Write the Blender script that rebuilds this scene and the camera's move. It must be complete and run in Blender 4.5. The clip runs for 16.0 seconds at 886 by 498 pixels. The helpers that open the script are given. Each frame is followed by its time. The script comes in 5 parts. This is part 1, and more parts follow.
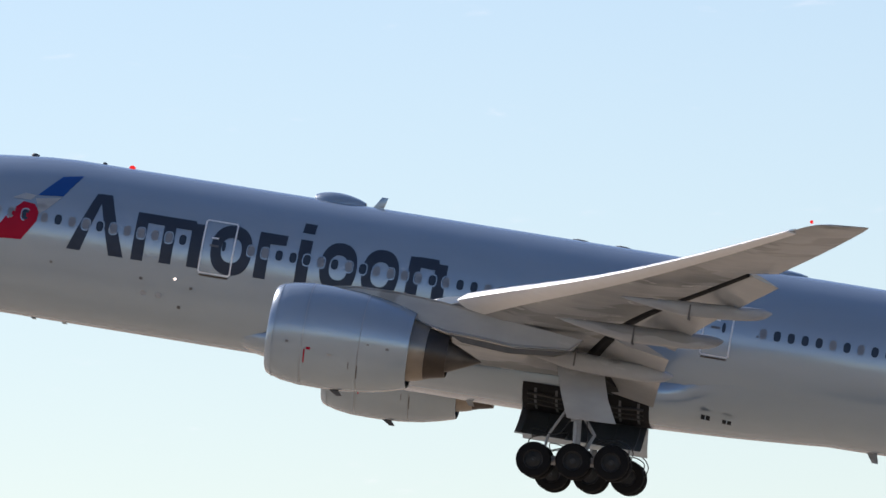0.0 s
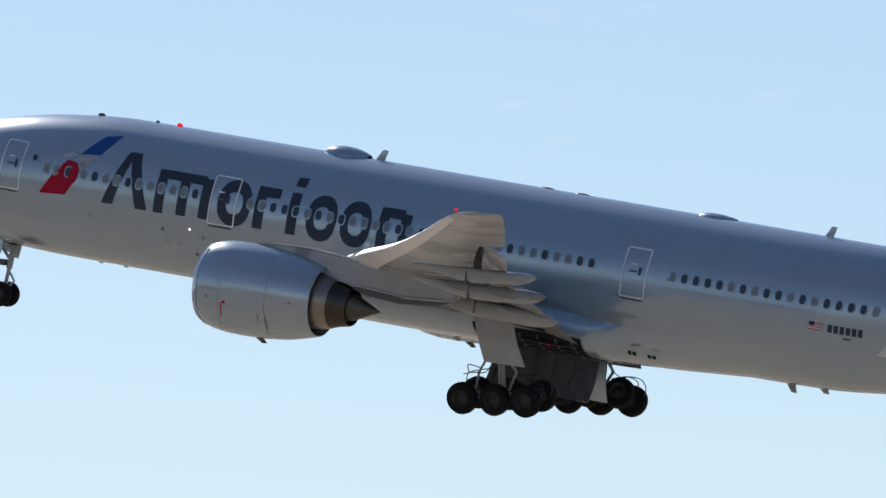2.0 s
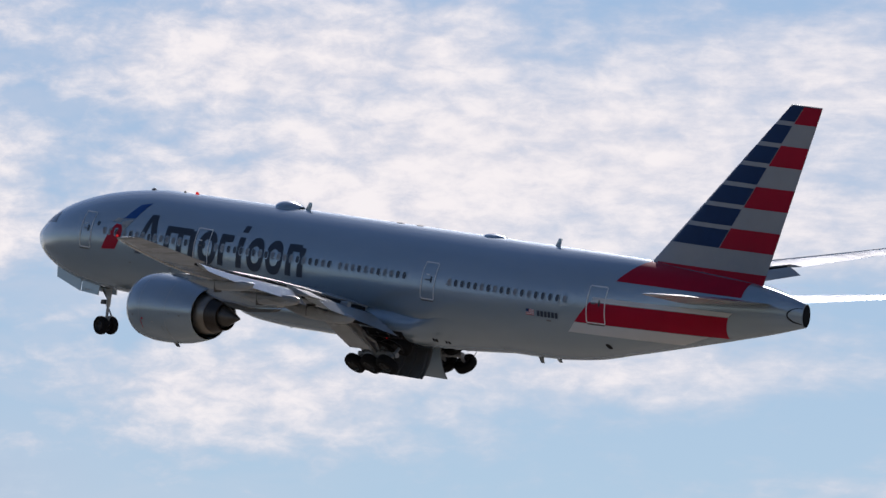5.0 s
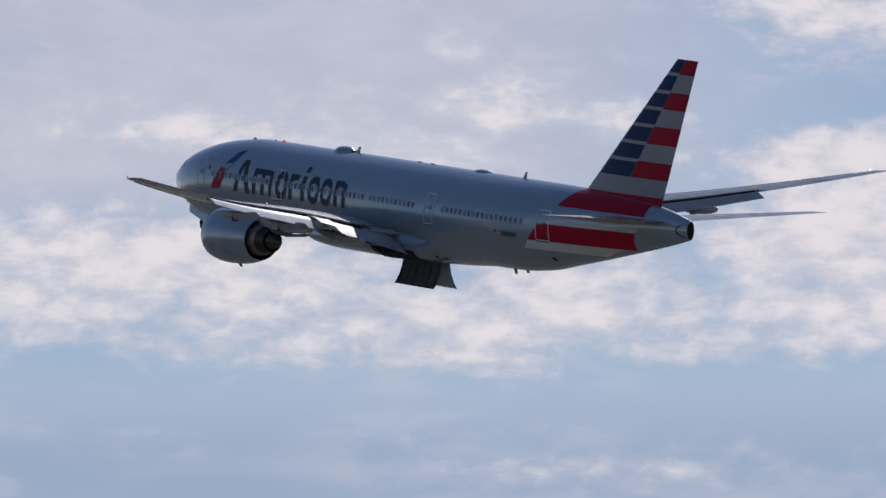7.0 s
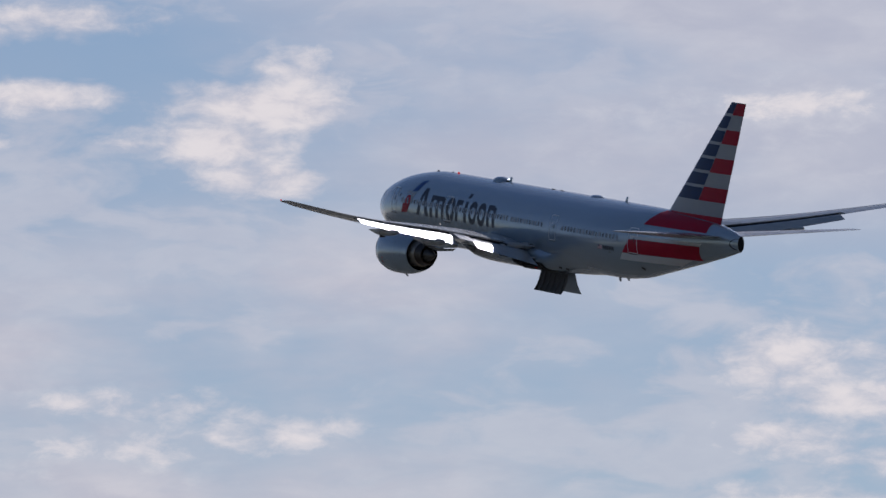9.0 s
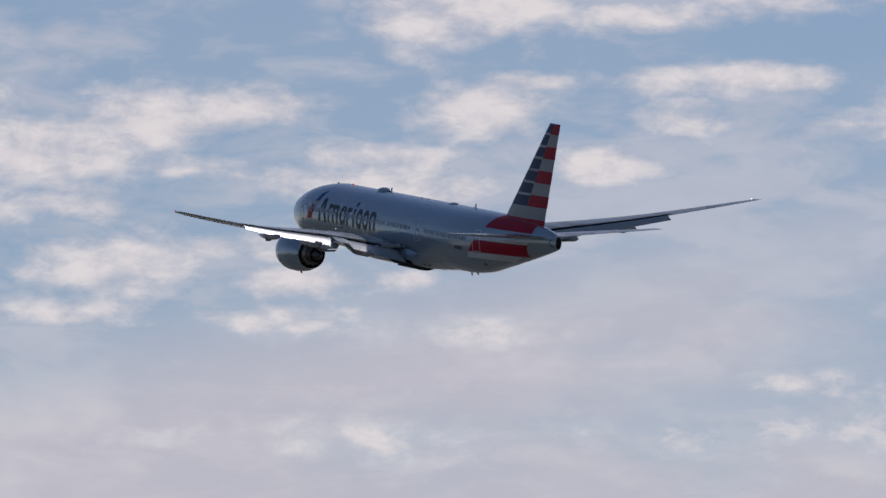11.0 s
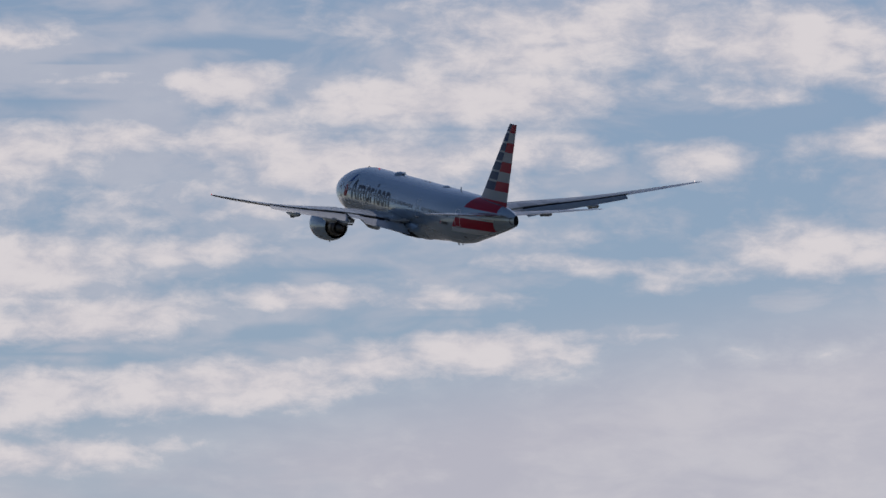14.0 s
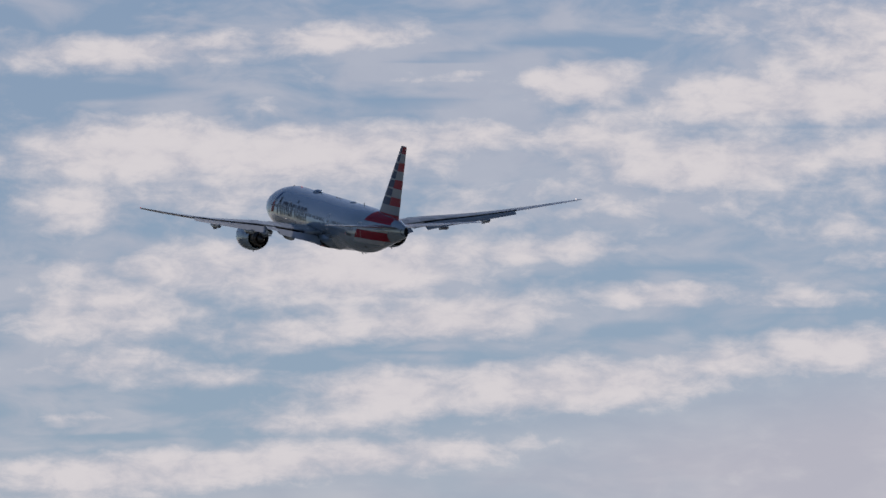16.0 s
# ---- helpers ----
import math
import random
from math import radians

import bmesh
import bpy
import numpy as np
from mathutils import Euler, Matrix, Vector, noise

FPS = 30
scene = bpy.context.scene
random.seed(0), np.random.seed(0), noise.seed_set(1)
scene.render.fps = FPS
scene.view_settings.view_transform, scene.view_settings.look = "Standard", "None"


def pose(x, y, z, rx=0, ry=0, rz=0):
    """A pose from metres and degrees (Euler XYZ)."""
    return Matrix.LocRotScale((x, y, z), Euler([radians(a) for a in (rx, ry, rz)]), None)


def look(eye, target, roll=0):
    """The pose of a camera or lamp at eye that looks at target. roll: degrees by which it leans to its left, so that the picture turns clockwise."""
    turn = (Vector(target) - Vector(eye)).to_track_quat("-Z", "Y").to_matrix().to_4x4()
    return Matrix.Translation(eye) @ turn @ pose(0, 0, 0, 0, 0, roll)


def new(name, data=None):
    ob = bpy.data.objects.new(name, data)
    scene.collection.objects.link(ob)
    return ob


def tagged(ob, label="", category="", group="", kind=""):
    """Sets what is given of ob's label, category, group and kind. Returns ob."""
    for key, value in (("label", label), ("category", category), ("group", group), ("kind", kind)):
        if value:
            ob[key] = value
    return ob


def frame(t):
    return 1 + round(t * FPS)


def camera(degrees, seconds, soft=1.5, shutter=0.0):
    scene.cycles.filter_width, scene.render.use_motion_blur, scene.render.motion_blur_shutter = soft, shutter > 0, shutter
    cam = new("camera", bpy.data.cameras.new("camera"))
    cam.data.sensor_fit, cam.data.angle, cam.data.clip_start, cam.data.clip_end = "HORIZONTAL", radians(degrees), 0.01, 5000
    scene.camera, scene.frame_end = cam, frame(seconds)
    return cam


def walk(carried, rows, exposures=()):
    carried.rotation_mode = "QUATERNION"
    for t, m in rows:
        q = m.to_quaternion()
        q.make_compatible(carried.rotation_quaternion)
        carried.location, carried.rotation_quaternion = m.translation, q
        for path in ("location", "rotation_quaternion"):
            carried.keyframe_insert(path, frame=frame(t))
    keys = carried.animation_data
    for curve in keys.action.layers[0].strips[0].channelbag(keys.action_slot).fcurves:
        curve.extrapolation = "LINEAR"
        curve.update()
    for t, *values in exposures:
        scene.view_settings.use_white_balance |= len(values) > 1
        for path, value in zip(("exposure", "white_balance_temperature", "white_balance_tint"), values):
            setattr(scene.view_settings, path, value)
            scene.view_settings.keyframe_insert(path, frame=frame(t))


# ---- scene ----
CAMERA_ROWS = [  # seconds, heading, elevation, roll
    (0, 2.562, 4.263, 0.32),
    (0.5, 7.952, 4.594, -0.01),
    (1, 13.767, 5.128, 0.18),
    (1.5, 19.496, 5.612, 0.14),
    (2, 24.835, 5.798, -0.07),
    (2.5, 29.804, 6.149, -0.47),
    (3, 34.263, 6.673, -0.01),
    (3.5, 37.852, 6.696, 0.04),
    (3.7, 39.052, 6.799, -0.08),
    (5.8, 51.316, 7.331, -0.04),
    (6, 52.133, 7.356, 0.24),
    (6.5, 54.270, 7.052, 0.45),
    (7, 56.335, 6.986, 0.07),
    (7.5, 58.188, 7.017, -0.31),
    (8, 59.607, 6.807, -0.30),
    (8.2, 60.469, 6.809, -0.20),
    (10.3, 66.216, 7.132, -0.07),
    (10.5, 66.489, 7.040, 0.04),
    (11, 67.317, 6.936, -0.05),
    (11.5, 68.618, 6.816, 0.20),
    (12, 69.578, 6.532, 0.07),
    (12.5, 69.967, 6.585, 0.18),
    (13, 70.574, 6.664, -0.02),
    (13.5, 71.454, 6.700, -0.00),
    (14, 72.219, 6.563, 0.02),
    (14.5, 73.283, 6.261, 0.15),
    (15, 73.644, 6.373, 0.09),
    (15.5, 73.890, 6.445, -0.21),
    (16, 74.129, 6.552, -0.02),
]
FLIGHT_ROWS = [  # seconds, x, y, z, bank, pitch, heading
    (0, -43.27, 405.63, 34.29, 0.01, 9.92, -2.98),
    (0.5, -84.98, 404.17, 38.55, 1.36, 10.48, -2.37),
    (1, -126.69, 402.71, 42.81, 2.72, 11.04, -1.77),
    (1.5, -168.80, 401.83, 47.29, 3.52, 11.20, -1.25),
    (2, -210.91, 400.94, 51.76, 4.32, 11.36, -0.72),
    (2.5, -253.60, 400.85, 56.51, 4.62, 11.21, -0.41),
    (3, -296.28, 400.75, 61.25, 4.93, 11.05, -0.10),
    (3.5, -338.93, 400.97, 66.12, 4.91, 10.83, 0.06),
    (3.7, -355.99, 401.06, 68.07, 4.91, 10.75, 0.12),
    (4.5, -424.23, 401.42, 75.85, 4.88, 10.40, 0.39),
    (5.2, -483.82, 401.59, 82.50, 5.11, 10.63, 0.27),
    (5.8, -534.90, 401.74, 88.20, 5.30, 10.83, 0.16),
    (6, -551.92, 401.79, 90.09, 5.37, 10.90, 0.13),
    (6.5, -593.60, 401.45, 94.73, 4.96, 10.95, 0.20),
    (7, -635.28, 401.11, 99.37, 4.54, 11.01, 0.27),
    (7.5, -677.79, 400.60, 103.95, 4.00, 10.97, 0.33),
    (8, -720.29, 400.09, 108.53, 3.46, 10.93, 0.39),
    (8.2, -737.77, 399.82, 110.30, 3.52, 10.95, 0.43),
    (9, -807.69, 398.72, 117.35, 3.76, 11.00, 0.60),
    (9.7, -868.87, 397.77, 123.52, 3.97, 11.04, 0.75),
    (10.3, -921.31, 396.95, 128.82, 4.15, 11.08, 0.87),
    (10.5, -938.79, 396.68, 130.58, 4.21, 11.10, 0.92),
    (11, -981.63, 395.12, 134.70, 4.05, 10.89, 0.99),
    (11.5, -1024.47, 393.57, 138.82, 3.89, 10.68, 1.07),
    (12, -1067.31, 392.02, 142.94, 3.73, 10.47, 1.15),
    (12.5, -1109.37, 389.96, 146.80, 3.73, 10.73, 1.22),
    (13, -1151.43, 387.90, 150.67, 3.74, 10.99, 1.30),
    (13.5, -1193.49, 385.84, 154.53, 3.74, 11.26, 1.37),
    (14, -1235.56, 383.78, 158.39, 3.75, 11.52, 1.45),
    (14.5, -1277.61, 381.68, 162.55, 3.58, 11.46, 1.34),
    (15, -1319.67, 379.59, 166.71, 3.41, 11.40, 1.24),
    (15.5, -1361.73, 377.49, 170.87, 3.25, 11.33, 1.14),
    (16, -1403.79, 375.40, 175.03, 3.08, 11.27, 1.04),
]
LENS = 4.7275
EYE = Vector((0, 0, 1.7))
cam = camera(LENS, 16.0, soft=1.5)


def aim(az, el, roll):
    """A camera pose at the tripod; az in degrees from +y towards -x."""
    a, e = radians(az), radians(el)
    way = Vector((-math.sin(a) * math.cos(e), math.cos(a) * math.cos(e), math.sin(e)))
    return look(EYE, EYE + way * 100, -roll)


walk(cam, [(t, aim(a, e, r)) for t, a, e, r in CAMERA_ROWS],
     exposures=[(0, 0.66, 6600, 18), (1, 0.42, 6400, 14), (2, 0.37, 6400, 14), (2.5, 0.28, 6400, 14), (3, 0.10, 6150, 13), (4, -0.05, 6250, 15), (6, -0.12, 6200, 17), (6.6, -0.28, 6150, 18), (8, -0.36, 6150, 18), (11, -0.43, 6250, 17), (16, -0.52, 6200, 17)])

# ---- light ----
SUN_WAY = Vector((-0.53, 0.60, 0.60)).normalized()
sun = new("sun", bpy.data.lights.new("sun", "SUN"))
sun.data.energy, sun.data.angle, sun.data.color = 2.8, radians(0.53), (1, 0.95, 0.88)
sun.matrix_world = look((0, 0, 0), -SUN_WAY)
world = bpy.data.worlds.new("sky")
scene.world = world
world.use_nodes = True
wn = world.node_tree.nodes
sky = wn.new("ShaderNodeTexSky")
sky.sky_type, sky.sun_disc = "NISHITA", False
sky.sun_elevation = math.asin(SUN_WAY.z)
sky.sun_rotation = math.atan2(SUN_WAY.x, SUN_WAY.y)
sky.air_density, sky.dust_density, sky.ozone_density, sky.altitude = 1.0, 0.2, 2.9, 300
world.node_tree.links.new(sky.outputs[0], wn["Background"].inputs[0])
wn["Background"].inputs[1].default_value = 0.070


# ---- materials ----
def material(name, color, rough=0.5, metal=0.0, grain=0.0, scale=4.0, bump=0.0, coat=0.0, stretch=(1, 1, 1), spec=0.5, stain=0.0):
    m = bpy.data.materials.new(name)
    m.use_nodes = True
    nt = m.node_tree
    b = nt.nodes["Principled BSDF"]
    b.inputs["Base Color"].default_value = (*color, 1)
    b.inputs["Roughness"].default_value = rough
    b.inputs["Metallic"].default_value = metal
    b.inputs["Coat Weight"].default_value = coat
    b.inputs["Coat Roughness"].default_value = 0.04
    b.inputs["Specular IOR Level"].default_value = spec
    if grain or bump:
        co = nt.nodes.new("ShaderNodeTexCoord")
        mp = nt.nodes.new("ShaderNodeMapping")
        mp.inputs["Scale"].default_value = stretch
        nt.links.new(co.outputs["Object"], mp.inputs[0])
        big = nt.nodes.new("ShaderNodeTexNoise")
        big.inputs["Scale"].default_value, big.inputs["Detail"].default_value = scale * 0.12, 4
        fine = nt.nodes.new("ShaderNodeTexNoise")
        fine.inputs["Scale"].default_value, fine.inputs["Detail"].default_value = scale, 6
        for n in (big, fine):
            nt.links.new(mp.outputs[0], n.inputs["Vector"])
        add = nt.nodes.new("ShaderNodeMath")
        add.operation = "ADD"
        nt.links.new(big.outputs["Fac"], add.inputs[0])
        nt.links.new(fine.outputs["Fac"], add.inputs[1])
        if grain:
            rng = nt.nodes.new("ShaderNodeMapRange")
            rng.inputs[1].default_value, rng.inputs[2].default_value = 0.6, 1.4
            rng.inputs[3].default_value, rng.inputs[4].default_value = 1 - grain, 1 + grain
            nt.links.new(add.outputs[0], rng.inputs[0])
            mul = nt.nodes.new("ShaderNodeMix")
            mul.data_type, mul.blend_type = "RGBA", "MULTIPLY"
            mul.inputs[0].default_value = 1
            mul.inputs[6].default_value = (*color, 1)
            nt.links.new(rng.outputs[0], mul.inputs[7])
            nt.links.new(mul.outputs[2], b.inputs["Base Color"])
            if stain:
                # sharp-edged blotches of oil and touched-up paint
                blot = nt.nodes.new("ShaderNodeTexNoise")
                blot.inputs["Scale"].default_value, blot.inputs["Detail"].default_value = 0.55, 3
                nt.links.new(mp.outputs[0], blot.inputs["Vector"])
                edge = nt.nodes.new("ShaderNodeMapRange")
                edge.inputs[1].default_value, edge.inputs[2].default_value = 0.535, 0.56
                edge.inputs[3].default_value, edge.inputs[4].default_value = 0, stain
                nt.links.new(blot.outputs["Fac"], edge.inputs[0])
                dirt = nt.nodes.new("ShaderNodeMix")
                dirt.data_type = "RGBA"
                nt.links.new(edge.outputs[0], dirt.inputs[0])
                nt.links.new(mul.outputs[2], dirt.inputs[6])
                dirt.inputs[7].default_value = (0.09, 0.085, 0.075, 1)
                nt.links.new(dirt.outputs[2], b.inputs["Base Color"])
            rr = nt.nodes.new("ShaderNodeMapRange")
            rr.inputs[1].default_value, rr.inputs[2].default_value = 0.6, 1.4
            rr.inputs[3].default_value, rr.inputs[4].default_value = rough * (1 - grain), rough * (1 + grain)
            nt.links.new(add.outputs[0], rr.inputs[0])
            nt.links.new(rr.outputs[0], b.inputs["Roughness"])
        if bump:
            bp = nt.nodes.new("ShaderNodeBump")
            bp.inputs["Strength"].default_value, bp.inputs["Distance"].default_value = bump, 0.02
            nt.links.new(fine.outputs["Fac"], bp.inputs["Height"])
            nt.links.new(bp.outputs[0], b.inputs["Normal"])
    return m


def glow(name, color, strength):
    m = bpy.data.materials.new(name)
    m.use_nodes = True
    nt = m.node_tree
    nt.nodes.remove(nt.nodes["Principled BSDF"])
    e = nt.nodes.new("ShaderNodeEmission")
    e.inputs[0].default_value, e.inputs[1].default_value = (*color, 1), strength
    nt.links.new(e.outputs[0], nt.nodes["Material Output"].inputs[0])
    return m


SILVER = material("silver mica paint", (0.385, 0.465, 0.53), 0.21, 0.50, 0.03, 1.5, stretch=(0.3, 1, 1), spec=0.3, coat=0.35)
PANEL = material("grey wing paint", (0.36, 0.375, 0.385), 0.25, 0.0, 0.20, 1.6, stretch=(0.4, 1, 1), spec=0.5, stain=0.42)
METAL = material("pale leading edge", (0.84, 0.84, 0.83), 0.38, 0.15, 0.04, 2.0)
COWL = material("silver cowl paint", (0.41, 0.49, 0.55), 0.23, 0.50, 0.03, 1.5, spec=0.3, coat=0.4)
FLAP = material("glossy grey flap paint", (0.40, 0.41, 0.415), 0.18, 0.12, 0.10, 1.6, stretch=(0.4, 1, 1), spec=0.6)
NOZZLE = material("heat-stained nozzle alloy", (0.085, 0.072, 0.062), 0.42, 0.9, 0.25, 2.5)
PLUG = material("dark exhaust plug", (0.12, 0.11, 0.10), 0.45, 0.8, 0.2, 3.0)
# near-black; also paints the shade of open bays and the flap gap
DARK = material("near-black, also painted bay shade", (0.016, 0.017, 0.019), 0.8, 0.0, 0.3, 3.0, spec=0.15)
DOORIN = material("gear door inner face", (0.085, 0.092, 0.10), 0.6, 0.1, 0.3, 2.5)
TYRE = material("tyre rubber", (0.011, 0.011, 0.012), 0.85, 0.0, 0.2, 8.0, spec=0.15)
RIM = material("wheel hub", (0.035, 0.035, 0.035), 0.5, 0.4, 0.2, 8.0)
STRUT = material("gear strut paint", (0.35, 0.36, 0.37), 0.45, 0.2, 0.1, 6.0)
HOSE = material("black hose", (0.03, 0.03, 0.03), 0.6)
INK = material("dark slate lettering paint", (0.030, 0.042, 0.066), 0.42, 0.0, 0.08, 2.0, spec=0.3)
RED = material("red livery paint", (0.40, 0.006, 0.030), 0.42, 0.0, 0.10, 1.5, spec=0.14)
BLUE = material("dark blue livery paint", (0.010, 0.036, 0.115), 0.42, 0.0, 0.15, 1.5, spec=0.14)
SKYBLUE = material("bright blue livery paint", (0.010, 0.075, 0.28), 0.42, 0.0, 0.08, 1.5, spec=0.3)
WHITE = material("white paint", (0.62, 0.63, 0.64), 0.4, 0.0, 0.05, 1.5)
OUTLINE = material("pale door outline", (0.78, 0.79, 0.80), 0.4, 0.1, 0.03, 2.0)
FINPAINT = material("grey tail paint", (0.33, 0.335, 0.355), 0.42, 0.15, 0.06, 1.5, spec=0.3)
GLASS = material("cabin window", (0.018, 0.026, 0.04), 0.12, 0.0, 0.0, coat=0.5)
CORE = material("core cowl alloy", (0.34, 0.30, 0.25), 0.35, 0.7, 0.2, 2.0)
SHADE = material("cabin window with lowered shade", (0.20, 0.215, 0.24), 0.35, 0.0, 0.05, 3.0)
SEAM = material("panel seam", (0.10, 0.10, 0.105), 0.6)
JOINT = material("faint panel joint", (0.24, 0.245, 0.25), 0.5)
REDLAMP = glow("red lamp", (1, 0.03, 0.03), 0.6)
WHITELAMP = glow("white lamp", (1, 0.85, 0.75), 2.0)


def ground_material():
    """Sandy dry grass round the field, unseen; its dark west is added to cut bounce on the belly."""
    m = material("dry airfield grass", (0.36, 0.29, 0.21), 0.9, 0.0, 0.35, 0.05, bump=0.3)
    nt = m.node_tree
    b = nt.nodes["Principled BSDF"]
    dry = b.inputs["Base Color"].links[0].from_socket
    co, sep = nt.nodes.new("ShaderNodeTexCoord"), nt.nodes.new("ShaderNodeSeparateXYZ")
    nt.links.new(co.outputs["Object"], sep.inputs[0])
    wave = nt.nodes.new("ShaderNodeTexNoise")
    wave.inputs["Scale"].default_value, wave.inputs["Detail"].default_value = 0.008, 5
    nt.links.new(co.outputs["Object"], wave.inputs["Vector"])
    edge = nt.nodes.new("ShaderNodeMath")
    edge.operation = "MULTIPLY_ADD"
    nt.links.new(wave.outputs["Fac"], edge.inputs[0])
    edge.inputs[1].default_value = 400
    nt.links.new(sep.outputs[0], edge.inputs[2])
    far = nt.nodes.new("ShaderNodeMapRange")
    far.inputs[1].default_value, far.inputs[2].default_value = -170, -430
    nt.links.new(edge.outputs[0], far.inputs[0])
    # added dark tone that weakens bounced light under the later flight path
    mix = nt.nodes.new("ShaderNodeMix")
    mix.data_type = "RGBA"
    nt.links.new(far.outputs[0], mix.inputs[0])
    nt.links.new(dry, mix.inputs[6])
    mix.inputs[7].default_value = (0.085, 0.085, 0.075, 1)
    nt.links.new(mix.outputs[2], b.inputs["Base Color"])
    return m


GROUND = ground_material()


# ---- mesh helpers ----
def mesh_of(bm, name, mats, smooth=True):
    me = bpy.data.meshes.new(name)
    bmesh.ops.recalc_face_normals(bm, faces=bm.faces)
    bm.to_mesh(me)
    bm.free()
    for m in (mats if isinstance(mats, (list, tuple)) else [mats]):
        me.materials.append(m)
    if smooth:
        me.polygons.foreach_set("use_smooth", [True] * len(me.polygons))
        me.set_sharp_from_angle(angle=radians(38))
    return me


def part(name, bm, mats, parent=None, label="", at=None, smooth=True):
    """Links a bmesh as one mesh object under a thing or under a part."""
    me = bm if isinstance(bm, bpy.types.Mesh) else mesh_of(bm, name, mats, smooth)
    ob = new(name, me)
    ob.parent = parent
    if at is not None:
        ob.matrix_basis = at
    if label:
        tagged(ob, label)
    return ob


def loft(rings, close=True, cap0=False, cap1=False, bm=None):
    bm = bm or bmesh.new()
    rows = [[bm.verts.new(p) for p in ring] for ring in rings]
    n = len(rows[0])
    for a, b in zip(rows, rows[1:]):
        for i in range(n if close else n - 1):
            j = (i + 1) % n
            bm.faces.new((a[i], a[j], b[j], b[i]))
    if cap0:
        bm.faces.new(rows[0])
    if cap1:
        bm.faces.new(rows[-1])
    return bm


def lathe(profile, axis="x", n=48, bm=None, center=(0, 0, 0)):
    """Turns (distance, radius) pairs about an axis."""
    rings = []
    for d, r in profile:
        ring = []
        for i in range(n):
            a = 2 * math.pi * i / n
            c, s = r * math.cos(a), r * math.sin(a)
            p = {"x": (d, s, c), "y": (s, d, c), "z": (c, s, d)}[axis]
            ring.append(Vector(p) + Vector(center))
        rings.append(ring)
    return loft(rings, bm=bm)


def tube(points, r, n=10, bm=None, cap=True):
    pts = [Vector(p) for p in points]
    rs = r if isinstance(r, (list, tuple)) else [r] * len(pts)
    rings = []
    for i, p in enumerate(pts):
        d = (pts[min(i + 1, len(pts) - 1)] - pts[max(i - 1, 0)]).normalized()
        u = d.orthogonal().normalized() if i == 0 else (u - d * u.dot(d)).normalized()
        v = d.cross(u)
        rings.append([p + (u * math.cos(2 * math.pi * k / n) + v * math.sin(2 * math.pi * k / n)) * rs[i] for k in range(n)])
    return loft(rings, cap0=cap, cap1=cap, bm=bm)


def slab(outline, thick, way, bm=None, bevel=0.0):
    """A plate: an outline of points pushed along way by thick."""
    bm = bm or bmesh.new()
    a = [bm.verts.new(Vector(p)) for p in outline]
    b = [bm.verts.new(Vector(p) + Vector(way) * thick) for p in outline]
    n = len(a)
    bm.faces.new(a)
    bm.faces.new(b[::-1])
    for i in range(n):
        bm.faces.new((a[i], b[i], b[(i + 1) % n], a[(i + 1) % n]))
    if bevel:
        bmesh.ops.bevel(bm, geom=list(bm.edges), offset=bevel, segments=2, affect="EDGES", profile=0.6)
    return bm


def smooth_curve(xs, ys):
    """A monotone cubic through the points."""
    xs, ys = np.array(xs, float), np.array(ys, float)
    h, d = np.diff(xs), np.diff(ys) / np.diff(xs)
    m = np.zeros(len(xs))
    m[0], m[-1] = d[0], d[-1]
    for i in range(1, len(xs) - 1):
        if d[i - 1] * d[i] > 0:
            w1, w2 = 2 * h[i] + h[i - 1], h[i] + 2 * h[i - 1]
            m[i] = (w1 + w2) / (w1 / d[i - 1] + w2 / d[i])

    def value(x):
        i = int(np.clip(np.searchsorted(xs, x) - 1, 0, len(xs) - 2))
        t = (min(max(x, xs[0]), xs[-1]) - xs[i]) / h[i]
        return float((1 + 2 * t) * (1 - t) ** 2 * ys[i] + t * (1 - t) ** 2 * h[i] * m[i] + t * t * (3 - 2 * t) * ys[i + 1] + t * t * (t - 1) * h[i] * m[i + 1])
    return value


# ---- the ground, far below the picture ----
bm = bmesh.new()
bmesh.ops.create_circle(bm, cap_ends=True, segments=96, radius=12000)
ground = new("ground", mesh_of(bm, "ground", GROUND, smooth=False))
tagged(ground, "unseen flat ground of dry grass, darkened westward to cut bounced light", "ground", kind="structure")

